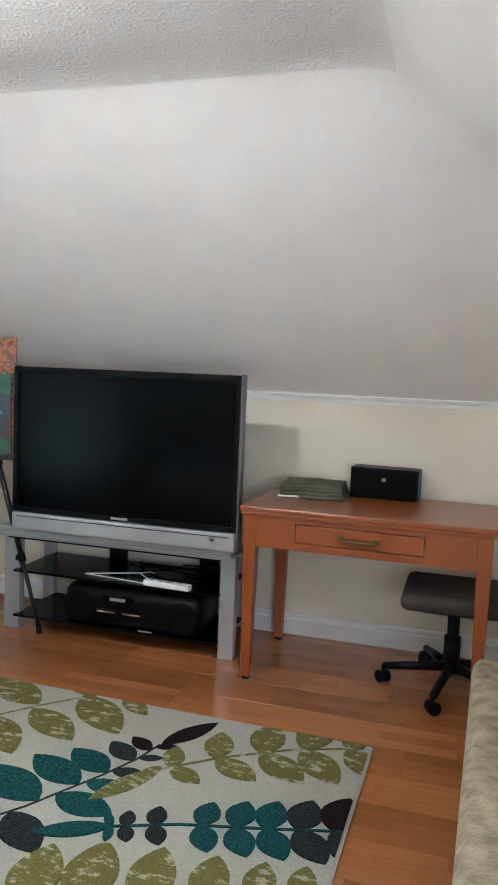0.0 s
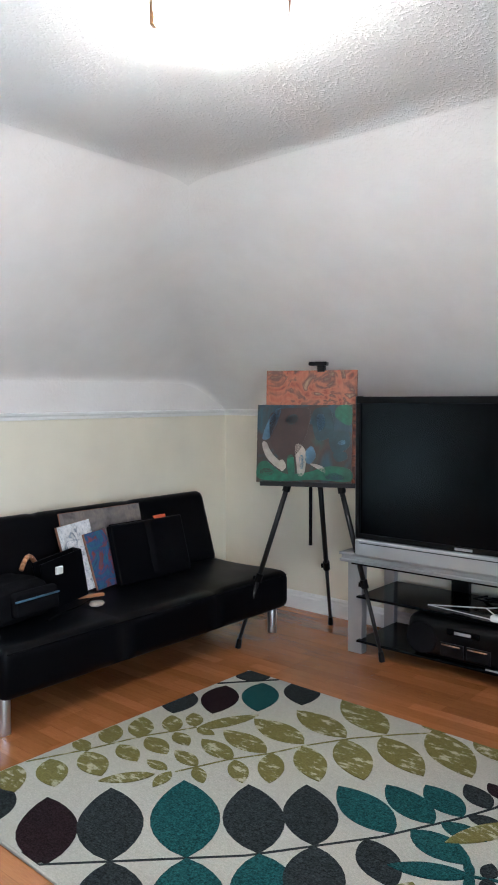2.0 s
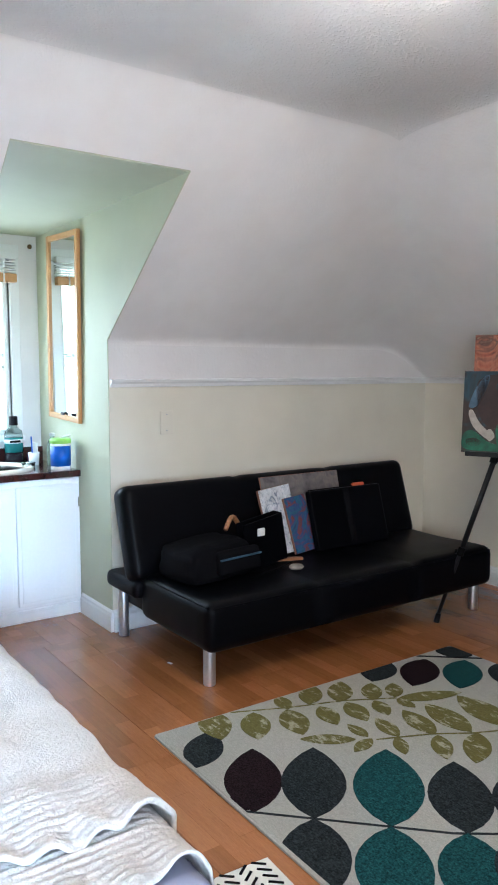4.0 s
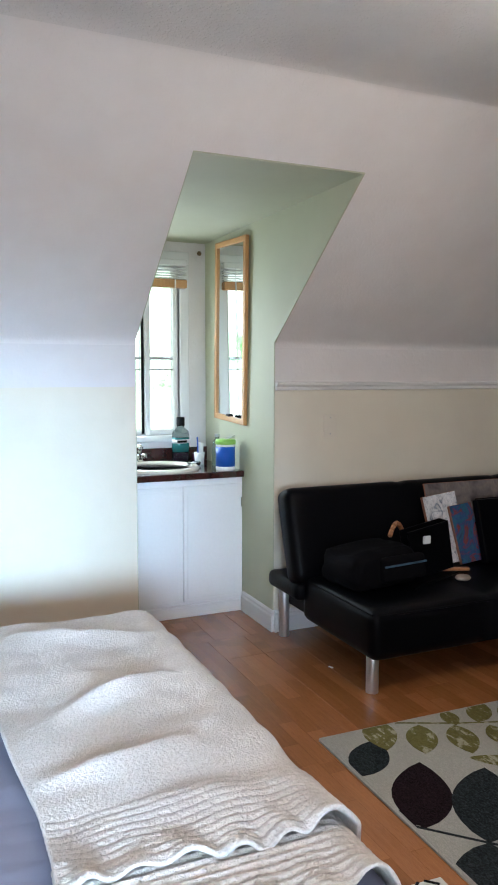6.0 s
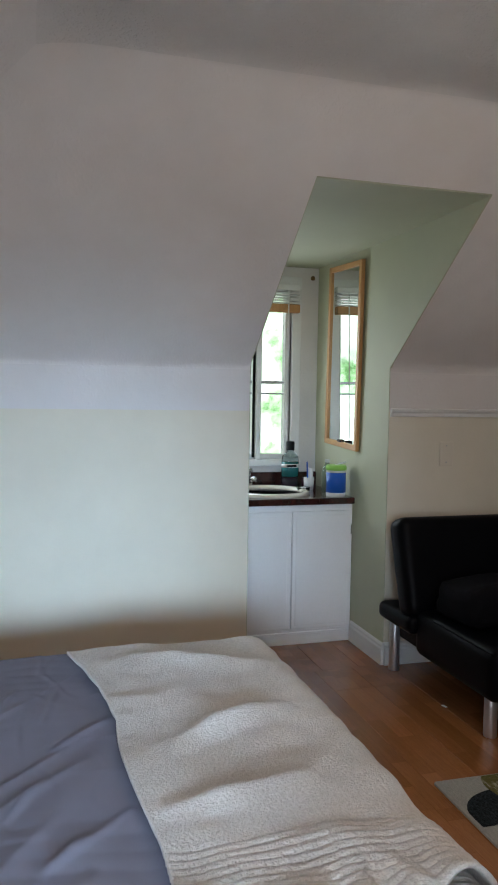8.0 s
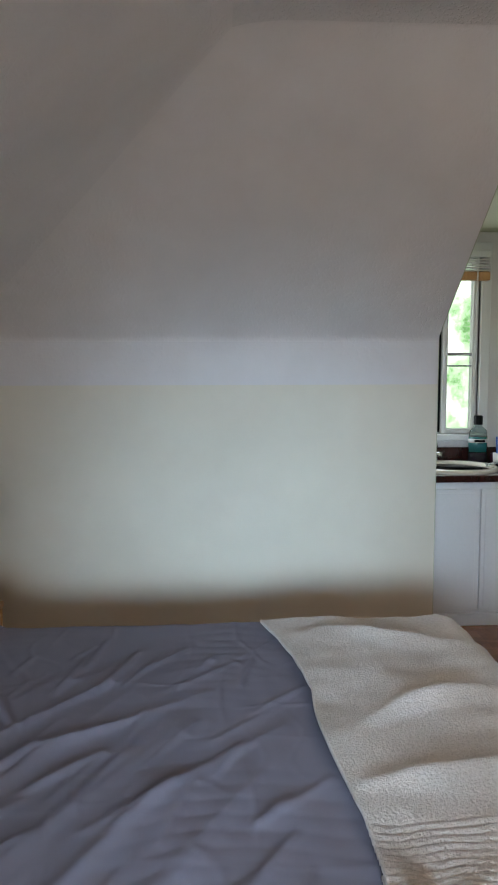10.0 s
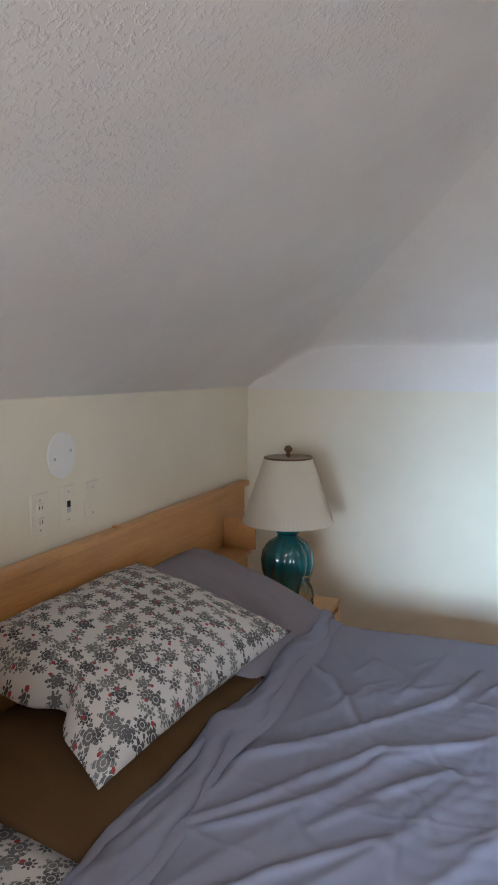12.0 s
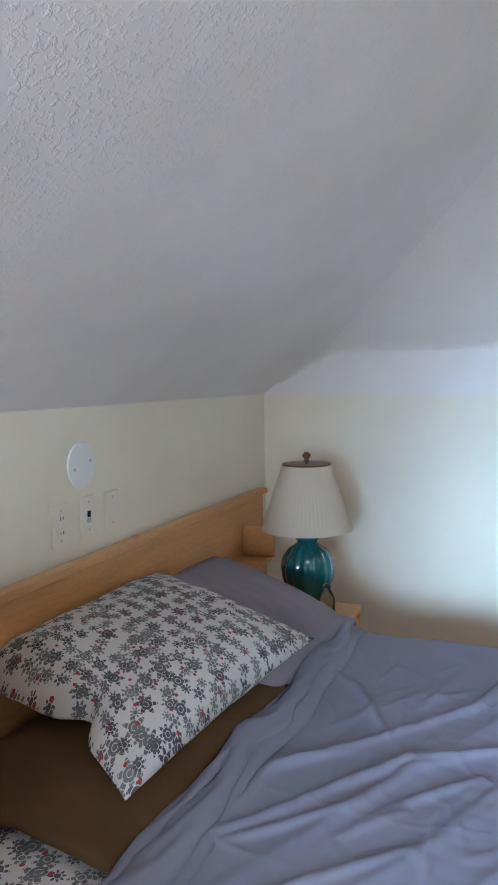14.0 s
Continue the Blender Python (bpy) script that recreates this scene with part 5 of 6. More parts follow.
    leaf((1.56, 0.86), (1.66, 0.90), 0.05, "brown")
    # two olive sprigs by the west edge
    stem([(1.10, 1.19), (1.19, 1.40), (1.26, 1.61), (1.36, 1.80)], "olive", 0.006)
    stem([(1.56, 1.50), (1.64, 1.69), (1.72, 1.82), (1.78, 1.96), (1.88, 2.13), (2.00, 2.28), (2.13, 2.42)], "olive", 0.006)
    for bx, by, tx, ty in ((1.20, 1.39, 1.08, 1.42), (1.21, 1.48, 1.08, 1.60), (1.26, 1.59, 1.12, 1.72), (1.32, 1.71, 1.20, 1.81), (1.35, 1.80, 1.25, 1.89), (1.15, 1.26, 1.33, 1.16), (1.20, 1.38, 1.39, 1.31), (1.25, 1.50, 1.40, 1.46), (1.28, 1.61, 1.44, 1.57), (1.33, 1.71, 1.45, 1.67), (1.37, 1.79, 1.46, 1.80), (1.05, 1.13, 1.26, 1.05)):
        leaf((bx, by), (tx, ty), 0.54 * math.dist((bx, by), (tx, ty)), "olive")
    for bx, by, tx, ty in ((1.53, 1.49, 1.42, 1.49), (1.59, 1.58, 1.44, 1.61), (1.65, 1.70, 1.45, 1.74), (1.71, 1.82, 1.46, 1.85), (1.77, 1.97, 1.48, 2.01), (1.86, 2.12, 1.56, 2.19), (1.96, 2.25, 1.64, 2.41), (1.59, 1.57, 1.69, 1.51), (1.66, 1.70, 1.79, 1.60), (1.73, 1.83, 1.86, 1.66), (1.78, 1.95, 1.98, 1.78), (1.86, 2.10, 2.09, 1.89), (1.96, 2.21, 2.23, 2.05), (2.08, 2.39, 2.36, 2.15), (2.24, 2.43, 2.39, 2.33), (1.55, 1.49, 1.58, 1.38)):
        leaf((bx, by), (tx, ty), 0.45 * math.dist((bx, by), (tx, ty)), "olive")
    leaf((1.37, 1.79), (1.47, 2.05), 0.075, "olive")
    leaf((1.52, 1.44), (1.41, 1.28), 0.065, "olive")
    leaf((2.14, 2.41), (1.96, 2.44), 0.05, "olive")
    # dark leaves in the north-west corner
    corner = [(1.06, 2.14), (1.20, 2.31), (1.31, 2.44)]
    stem(corner, "slate", 0.008)
    for b, t, c in (((1.15, 2.19), (1.315, 1.935), "brown"), ((1.255, 2.325), (1.44, 2.075), "teal"), ((1.375, 2.47), (1.54, 2.25), "slate"), ((1.04, 2.03), (1.19, 1.83), "slate"), ((1.20, 2.31), (1.12, 2.42), "slate")):
        leaf(b, t, 0.165, c)
    # olive sprig towards the north-east corner
    east = [(2.60, 1.985), (2.76, 2.13), (2.98, 2.28), (3.22, 2.385)]
    stem(east, "olive", 0.006)
    sprig(east, [0.05, 0.27, 0.49, 0.70, 0.92], [0.14, 0.19, 0.23, 0.24, 0.22], (62, 55), (-66, -74), ["olive"], 0.56)
    leaf((2.60, 1.985), (2.47, 1.74), 0.075, "olive")
    leaf((2.60, 2.00), (2.55, 1.92), 0.04, "olive")
    # small teal sprig
    teal = [(2.585, 1.638), (2.78, 1.725), (3.0, 1.79), (3.235, 1.865)]
    stem(teal, "teal", 0.008)
    sprig(teal, [0.08, 0.20, 0.40, 0.54, 0.67, 0.81, 0.96], [0.075, 0.095, 0.125, 0.14, 0.15, 0.165, 0.19], (80, 66), (-84, -62), ["slate", "slate", "teal", "teal", "teal", "slate", "brown"], 0.66, lower_colours=["slate", "slate", "teal", "teal", "teal", "slate", "slate"])
    leaf((2.60, 1.645), (2.40, 1.535), 0.07, "teal")
    leaf((2.60, 1.645), (2.555, 1.70), 0.03, "teal")
    leaf((2.60, 1.645), (2.615, 1.575), 0.03, "teal")
    # large olive leaves along the south-east
    low = [(2.30, 1.17), (2.70, 1.335), (3.25, 1.56)]
    stem(low, "olive", 0.006)
    sprig(low, [0.25, 0.385, 0.54, 0.69, 0.82, 0.93], [0.25, 0.26, 0.23, 0.19, 0.16, 0.14], (78, 70), (-78, -70), ["olive"], 0.56)
    far = [(2.45, 0.84), (2.85, 1.02), (3.25, 1.12)]
    stem(far, "slate", 0.008)
    sprig(far, [0.25, 0.50, 0.75], [0.22, 0.20, 0.18], (76, 70), (-76, -70), ["teal", "slate", "teal"], 0.62)


rug()


def woven_mat():
    m = thing("woven_mat", (1.84, 0.83, 0.0), "flat-woven black and white striped mat", "mat", turn=-4)
    part("base", box(0.0, 0.75, -0.36, 0.0, 0.0005, 0.006, 0.002), M_SHADE_LINEN, m)
    for k in range(26):
        x = 0.012 + k * 0.028
        for j in range(7):
            bm = box(-0.004, 0.004, -0.020, 0.020, 0.0055, 0.0085, 0.001, 1)
            part("stripe", moved(bm, pose(x, -0.035 - j * 0.048, 0, 0, 0, 38 if j % 2 else -38)), M_MATT, m)


woven_mat()


# ---- bed ----
M_SHEET = surf("lavender_grey_cotton", (0.215, 0.213, 0.272), 0.85, 0.06, 3.0, 300.0, 0.25, stretch=(6, 1, 1), depth=0.0008, spec=0.12)
M_PILLOWGREY = surf("mauve_grey_cotton", (0.225, 0.203, 0.232), 0.85, 0.06, 3.0, 300.0, 0.25, depth=0.0008, spec=0.12)
M_BROWN = surf("brown_cotton", (0.080, 0.043, 0.018), 0.85, 0.12, 4.0, 260.0, 0.25, depth=0.0008, spec=0.12)
M_MATTRESS = surf("pale_mattress_ticking", (0.55, 0.56, 0.60), 0.9, 0.05, 4.0, 200.0, 0.2)


def fleece():
    """Looped off-white fleece."""
    m, n, l, p = shader("cream_looped_fleece")
    loops = noise_node(n, l, 140.0, 3.0, 0.7)
    broad = noise_node(n, l, 5.0, 4.0, 0.6, seed=6.0)
    c = ramp(n, l, broad, [(0.3, (0.56, 0.515, 0.468)), (0.7, (0.68, 0.635, 0.585))])
    c = mix(n, l, 1.0, c, ramp(n, l, loops, [(0.30, (0.80, 0.775, 0.75)), (0.6, (1, 1, 1))]), "MULTIPLY")
    l.new(c, p.inputs["Base Color"])
    p.inputs["Roughness"].default_value = 0.95
    p.inputs["Sheen Weight"].default_value = 0.25
    bumped(n, l, p, loops, 0.9, 0.006)
    return m


def calc(n, l, op, a, b=None):
    x = n.new("ShaderNodeMath")
    x.operation = op
    for sock, v in zip(x.inputs, (a, b)):
        if v is None:
            continue
        if isinstance(v, (int, float)):
            sock.default_value = v
        else:
            l.new(v, sock)
    return x.outputs[0]


def snowflakes():
    """White cotton with grey snowflakes, pine cones of dots and small red stars."""
    m, n, l, p = shader("snowflake_cotton")
    co = n.new("ShaderNodeTexCoord")
    tone = None
    layers = []
    for scale, reach, arms, seed in ((15.5, 0.58, 3.0, 0.0), (17.5, 0.52, 4.0, 4.3)):
        mp = n.new("ShaderNodeMapping")
        mp.inputs["Scale"].default_value = (scale, scale, 0.001)
        mp.inputs["Location"].default_value = (seed, seed * 0.7, 0)
        l.new(co.outputs["UV"], mp.inputs["Vector"])
        v = n.new("ShaderNodeTexVoronoi")
        v.voronoi_dimensions = "2D"
        v.inputs["Scale"].default_value = 1.0
        v.inputs["Randomness"].default_value = 0.55
        l.new(mp.outputs["Vector"], v.inputs["Vector"])
        d = n.new("ShaderNodeVectorMath")
        d.operation = "SUBTRACT"
        l.new(mp.outputs["Vector"], d.inputs[0])
        l.new(v.outputs["Position"], d.inputs[1])
        sp = n.new("ShaderNodeSeparateXYZ")
        l.new(d.outputs[0], sp.inputs[0])
        ang = calc(n, l, "ARCTAN2", sp.outputs["Y"], sp.outputs["X"])
        cr = n.new("ShaderNodeSeparateColor")
        l.new(v.outputs["Color"], cr.inputs[0])
        ang = calc(n, l, "ADD", ang, calc(n, l, "MULTIPLY", cr.outputs[2], 3.0))
        spoke = calc(n, l, "ABSOLUTE", calc(n, l, "COSINE", calc(n, l, "MULTIPLY", ang, arms)))
        spoke = calc(n, l, "POWER", spoke, 2.2)
        size = calc(n, l, "MULTIPLY", calc(n, l, "ADD", calc(n, l, "MULTIPLY", cr.outputs[0], 0.5), 0.5), reach)
        edge = calc(n, l, "MULTIPLY", size, calc(n, l, "ADD", calc(n, l, "MULTIPLY", spoke, 0.55), 0.45))
        inside = calc(n, l, "LESS_THAN", v.outputs["Distance"], edge)
        ring = calc(n, l, "GREATER_THAN", calc(n, l, "SINE", calc(n, l, "MULTIPLY", v.outputs["Distance"], 38.0)), -0.85)
        layers.append((calc(n, l, "MULTIPLY", inside, ring), cr.outputs[1]))
    c = ramp(n, l, noise_node(n, l, 4.0), [(0.3, (0.47, 0.45, 0.43)), (0.7, (0.54, 0.52, 0.50))])
    for mask, pick in layers:
        c = mix(n, l, mask, c, ramp(n, l, pick, [(0.0, (0.045, 0.045, 0.048)), (1.0, (0.17, 0.17, 0.165))]))
    mp = n.new("ShaderNodeMapping")
    mp.inputs["Scale"].default_value = (14, 14, 0.001)
    l.new(co.outputs["UV"], mp.inputs["Vector"])
    v = n.new("ShaderNodeTexVoronoi")
    v.voronoi_dimensions = "2D"
    v.inputs["Scale"].default_value = 1.0
    l.new(mp.outputs["Vector"], v.inputs["Vector"])
    c = mix(n, l, calc(n, l, "LESS_THAN", v.outputs["Distance"], 0.075), c, (0.30, 0.035, 0.035))
    l.new(c, p.inputs["Base Color"])
    p.inputs["Roughness"].default_value = 0.85
    bumped(n, l, p, noise_node(n, l, 300.0), 0.2, 0.0008)
    return m


M_FLEECE = fleece()
M_SNOW = snowflakes()
BX0, BX1, BY0, BY1, BT = 0.815, 2.375, -1.74, 0.318, 0.450


def over_bed(x, y, lift):
    """Where cloth lies that would reach (x, y) on the flat: on the mattress, or hanging over its edge."""
    r = 0.045
    px, py, drop = x, y, 0.0
    for lo, hi, axis in ((BX0, BX1, 0), (BY0, BY1, 1)):
        v = (x, y)[axis]
        over = max(lo + r - v, v - (hi - r), 0.0)
        if over > 0:
            s = -1 if v < lo + r else 1
            edge = lo + r if s < 0 else hi - r
            a = min(over / r, math.pi / 2)
            q = edge + s * (r + lift) * math.sin(a)
            fall = r * (1 - math.cos(a)) + max(0.0, over - r * math.pi / 2)
            drop = max(drop, fall)
            if axis == 0:
                px = q
            else:
                py = q
    return px, py, BT + lift - drop


def laid_out(bm, flat):
    """Gives each corner its place on the unfolded cloth."""
    uv = bm.loops.layers.uv.new("cloth")
    for f in bm.faces:
        for lp in f.loops:
            lp[uv].uv = flat[lp.vert]


def cloth(x0, x1, y0, y1, nx, ny, lift, relief, thick, name, material, parent, label="", edge=None):
    bm = bmesh.new()
    rows, flat = [], {}
    for j in range(ny + 1):
        row = []
        for i in range(nx + 1):
            x, y = x0 + (x1 - x0) * i / nx, y0 + (y1 - y0) * j / ny
            if edge:
                x, y = edge(x, y, i / nx, j / ny)
            px, py, pz = over_bed(x, y, lift)
            pz += relief(x, y) if relief else 0.0
            row.append(bm.verts.new((px, py, pz)))
            flat[row[-1]] = (x, y)
        rows.append(row)
    for j in range(ny):
        for i in range(nx):
            bm.faces.new((rows[j][i], rows[j][i + 1], rows[j + 1][i + 1], rows[j + 1][i]))
    laid_out(bm, flat)
    ob = part(name, bm, material, parent, label, smooth=True)
    s = ob.modifiers.new("thickness", "SOLIDIFY")
    s.thickness, s.offset = thick, 1.0
    return ob


def ridge(x, y, x0, y0, x1, y1, h, w):
    """A soft fold along a line."""
    dx, dy = x1 - x0, y1 - y0
    ll = dx * dx + dy * dy
    t = max(0.0, min(1.0, ((x - x0) * dx + (y - y0) * dy) / ll))
    d = math.hypot(x - x0 - dx * t, y - y0 - dy * t)
    if w > 0.0135:
        h, w = h * 0.62, w * 0.62
    return h * math.exp(-((d / w) ** 2 + 0.02) ** 0.7) * math.sin(math.pi * min(1.0, 0.12 + 0.88 * t)) ** 0.6


FOLDS = [(2.25, -1.13, 1.25, -0.62, 0.010, 0.030), (2.30, -1.00, 1.50, -0.50, 0.012, 0.030),
         (2.32, -0.85, 1.75, -0.52, 0.016, 0.026), (1.60, -1.10, 1.15, -0.80, 0.010, 0.028), (2.20, -0.62, 1.75, -0.35, 0.010, 0.022),
         (1.75, -0.95, 1.35, -0.45, 0.010, 0.022), (1.95, -0.70, 1.55, -0.28, 0.012, 0.020)]
_rng = random.Random(11)
for _line in ([(1.79, -1.14), (1.634, -1.007), (1.486, -0.88), (1.305, -0.741)], [(2.03, -1.15), (1.903, -1.049), (1.775, -0.968), (1.60, -0.84)],
              [(2.02, -1.10), (1.847, -0.925), (1.624, -0.83), (1.52, -0.66)], [(2.05, -1.16), (1.758, -1.127), (1.64, -0.99)],
              [(1.191, -1.163), (1.294, -1.053), (1.537, -0.924)], [(2.28, -1.10), (2.10, -0.95), (1.95, -0.80)]):
    for (_x, _y), (_u, _v) in zip(_line, _line[1:]):
        FOLDS.append((_x + (_x - _u) * 0.12, _y + (_y - _v) * 0.12, _u + (_u - _x) * 0.12, _v + (_v - _y) * 0.12, 0.018, 0.017))
for _k in range(46):
    _x, _y, _a = _rng.uniform(1.1, 2.3), _rng.uniform(-1.05, -0.35), _rng.uniform(2.3, 3.0)
    _d = _rng.uniform(0.10, 0.30)
    FOLDS.append((_x, _y, _x + _d * math.cos(_a), _y + _d * math.sin(_a), _rng.uniform(0.005, 0.010), _rng.uniform(0.008, 0.013)))


def sheet_relief(x, y):
    if y > -0.10:
        return 0.0
    z = sum(ridge(x, y, *f) for f in FOLDS)
    z += 0.006 * noise.noise(Vector((x * 3.0, y * 3.0, 0.3))) + 0.003 * noise.noise(Vector((x * 9.0, y * 16.0, 1.3)))
    crease = 0.0
    for c in (1.30, 1.47, 1.63, 1.86, 2.05):
        crease += 0.0040 * math.exp(-abs(x - c - 0.02 * math.sin(y * 9 + c * 5)) / 0.006) * max(0.0, noise.noise(Vector((c * 3, y * 4, 7.0))) + 0.3)
    for c in (-0.92, -0.74, -0.55, -0.41):
        crease += 0.0035 * math.exp(-abs(y - c - 0.03 * math.sin(x * 6 + c * 9)) / 0.006) * max(0.0, noise.noise(Vector((x * 4, c * 5, 3.0))) + 0.3)
    z += crease
    near = min(1.0, max(0.0, (y + 0.85) / 0.3))
    quilt = (0.0010 + 0.0012 * near) * abs(math.sin(x * 62 + 1.2 * math.sin(y * 11) + 2.0 * noise.noise(Vector((x * 3, y * 5, 2.0))))) * max(0.0, noise.noise(Vector((x * 2.3, y * 2.3, 4.0))) + 0.25 + 0.2 * near)
    quilt += 0.004 * max(0.0, 1 - abs(noise.noise(Vector((x * 5.0, y * 8.0, 21.0)))) * 9) * max(0.0, noise.noise(Vector((x * 2.0, y * 2.0, 14.0))) + 0.35)
    return max(-0.004, z + quilt)


def throw_relief(x, y):
    z = 0.016 * noise.noise(Vector((x * 4.0, y * 4.0, 8.0))) + 0.009 * noise.noise(Vector((x * 11.0, y * 11.0, 2.0)))
    z += ridge(x, y, 1.00, -0.10, 1.15, 0.28, 0.045, 0.07) + ridge(x, y, 1.55, -0.05, 1.42, 0.24, 0.045, 0.055) + ridge(x, y, 1.86, -0.15, 1.80, 0.18, 0.030, 0.05)
    return z


def bed():
    b = thing("bed", (0, 0, 0), "birch bed with a wide headboard and a low mattress", "bed")
    part("mattress", box(BX0, BX1, BY0, BY1, 0.215, BT - 0.004, 0.045, 4), M_MATTRESS, b, "pale mattress", smooth=True)
    part("bed_frame", joined(box(BX0 - 0.012, BX0 + 0.016, BY0, BY1 + 0.012, 0.10, 0.245, 0.003), box(BX1 - 0.016, BX1 + 0.012, BY0, BY1 + 0.012, 0.10, 0.245, 0.003),
                             box(BX0 + 0.017, BX1 - 0.017, BY1 - 0.016, BY1 + 0.012, 0.10, 0.245, 0.003), box(BX0 + 0.017, BX1 - 0.017, BY0 + 0.01, BY1 - 0.018, 0.19, 0.214)), M_BIRCH, b, "birch side rails")
    for x in (BX0 + 0.03, BX1 - 0.09):
        for y in (BY0 + 0.1, BY1 - 0.10):
            part("leg", box(x, x + 0.06, y, y + 0.06, 0.0, 0.188, 0.004), M_BIRCH, b)
    hb = part("headboard", joined(box(0.140, 3.165, YS + 0.018, YS + 0.040, 0.13, 0.808), box(0.135, 3.170, YS + 0.017, YS + 0.062, 0.809, 0.832, 0.003)), M_BIRCH, b, "wide birch headboard")
    for x, s in ((0.37, 1), (2.83, -1)):
        a, e = sorted((x, x + s * 0.24))
        v0, v1 = sorted((x, x + s * 0.015))
        part("shelf", joined(box(a, e, YS + 0.041, YS + 0.16, 0.565, 0.580, 0.002), box(v0, v1, YS + 0.041, YS + 0.18, 0.581, 0.705, 0.002)), M_BIRCH, hb, "small birch shelf on the headboard")
    part("panel", box(0.140, 0.80, YS + 0.041, YS + 0.056, 0.18, 0.560, 0.002), M_BIRCH, hb)
    part("screw_cover", moved(turned([(0.0, 0.0), (0.010, 0.0), (0.012, 0.006), (0.0, 0.010)], 12), pose(1.25, YS + 0.04, 0.834)), M_BIRCH, hb)
    under = thing("fitted_sheet", (0, 0, 0), "white snowflake-print cotton fitted sheet at the bed's head", "sheet")
    cloth(BX0 - 0.02, BX1 + 0.06, BY0 + 0.03, -1.13, 110, 70, 0.004, lambda x, y: 0.006 * abs(noise.noise(Vector((x * 5, y * 6, 2)))) + 0.006 * abs(noise.noise(Vector((x * 9, y * 17, 6)))), 0.003, "sheet_top", M_SNOW, under)
    top = thing("top_sheet", (0, 0, 0), "rumpled lavender-grey cotton sheet over the bed", "sheet")
    cloth(BX0 - 0.16, BX1 + 0.16, -1.17, BY1 + 0.02, 320, 260, 0.016, sheet_relief, 0.004, "sheet_top", M_SHEET, top)

    def cuff(lift, y_back, y_front, waver, seed):
        cloth(BX0 - 0.06, BX1 + 0.10, y_back, y_front, 80, 10, lift,
              lambda x, y: 0.016 * math.sin(math.pi * (y - y_back) / (y_front - y_back)) + 0.008 * noise.noise(Vector((x * 6, y * 10, seed))), 0.004, "turned_edge", M_SHEET, top,
              "turned-back edge of the sheet", edge=lambda x, y, u, v: (x, y + waver * noise.noise(Vector((x * 3, seed, 0)))))

    cuff(0.022, -1.225, -1.135, 0.03, 3.0)

    def rope(y_mid, wide, high, lift, seed):
        """The sheet's edge, bunched up and twisted into a roll."""
        bm = bmesh.new()
        rings = []
        for i in range(150):
            x = BX0 - 0.07 + (BX1 + 0.13 - BX0 + 0.07) * i / 149
            y = y_mid + 0.020 * noise.noise(Vector((x * 3.2, seed, 0)))
            fat = 1 + 0.45 * noise.noise(Vector((x * 4.5, seed, 5)))
            px, py, pz = over_bed(x, y, lift)
            ring = []
            for k in range(22):
                a = 2 * math.pi * k / 22
                turn = 2 * a + x * 13 + 2.5 * noise.noise(Vector((x * 3, seed, 2)))
                rr = fat * (1 + 0.32 * math.sin(turn) + 0.12 * math.sin(5 * a - x * 31) + 0.12 * noise.noise(Vector((x * 14, a, seed))))
                ring.append(bm.verts.new((px, py + wide * rr * math.cos(a), pz + high * rr * math.sin(a))))
            rings.append(ring)
        for p, q in zip(rings, rings[1:]):
            for k in range(22):
                bm.faces.new((p[k], p[(k + 1) % 22], q[(k + 1) % 22], q[k]))
        for ring in (rings[0], rings[-1]):
            bm.faces.new(ring)
        part("rolled_edge", bm, M_SHEET, top, "twisted rolled edge of the sheet", smooth=True)

    rope(-1.195, 0.034, 0.026, 0.036, 3.0)
    rope(-1.232, 0.022, 0.019, 0.034, 9.0)

    t = thing("throw_blanket", (0, 0, 0), "cream looped fleece throw with ruffled stitched edge", "blanket")

    def shape(x, y, u, v):
        x2 = x + 0.012 * math.sin(y * 13)
        near = -0.30 + 0.10 * min(1, max(0, (x - 0.9) / 0.5)) + 0.015 * math.sin(x * 7)
        y2 = near + (BY1 + 0.17 - near) * v
        return x2, y2

    def waves(x, y, start, end):
        """Ruffles that grow towards the stitched edge, and the fine ribs beside it."""
        k = min(1.0, max(0.0, (x - start) / (end - start)))
        swing = math.sin(y * 72 + 2.5 * noise.noise(Vector((x * 2, y * 5, 0)))) + 0.5 * math.sin(y * 23 + 1.0)
        ribs = 0.0024 * math.sin(x * 300) if x > start - 0.09 else 0.0
        return 0.010 * k * k * (1 + swing) + ribs

    cloth(BX0 + 0.075, 2.19, -0.30, BY1 + 0.15, 240, 110, 0.038, lambda x, y: throw_relief(x, y) + waves(x, y, 2.07, 2.19), 0.009, "fleece", M_FLEECE, t, edge=shape)

    def edge2(x, y, u, v):
        x2, y2 = shape(x, y, u, v)
        return x2 + 0.03 * u * noise.noise(Vector((0, y2 * 6, 1))), y2

    cloth(2.10, 2.335, -0.30, BY1 + 0.15, 60, 110, 0.032, lambda x, y: waves(x, y, 2.20, 2.34), 0.006, "ruffled_border", M_FLEECE, t, "ruffled double border", edge=edge2)


bed()


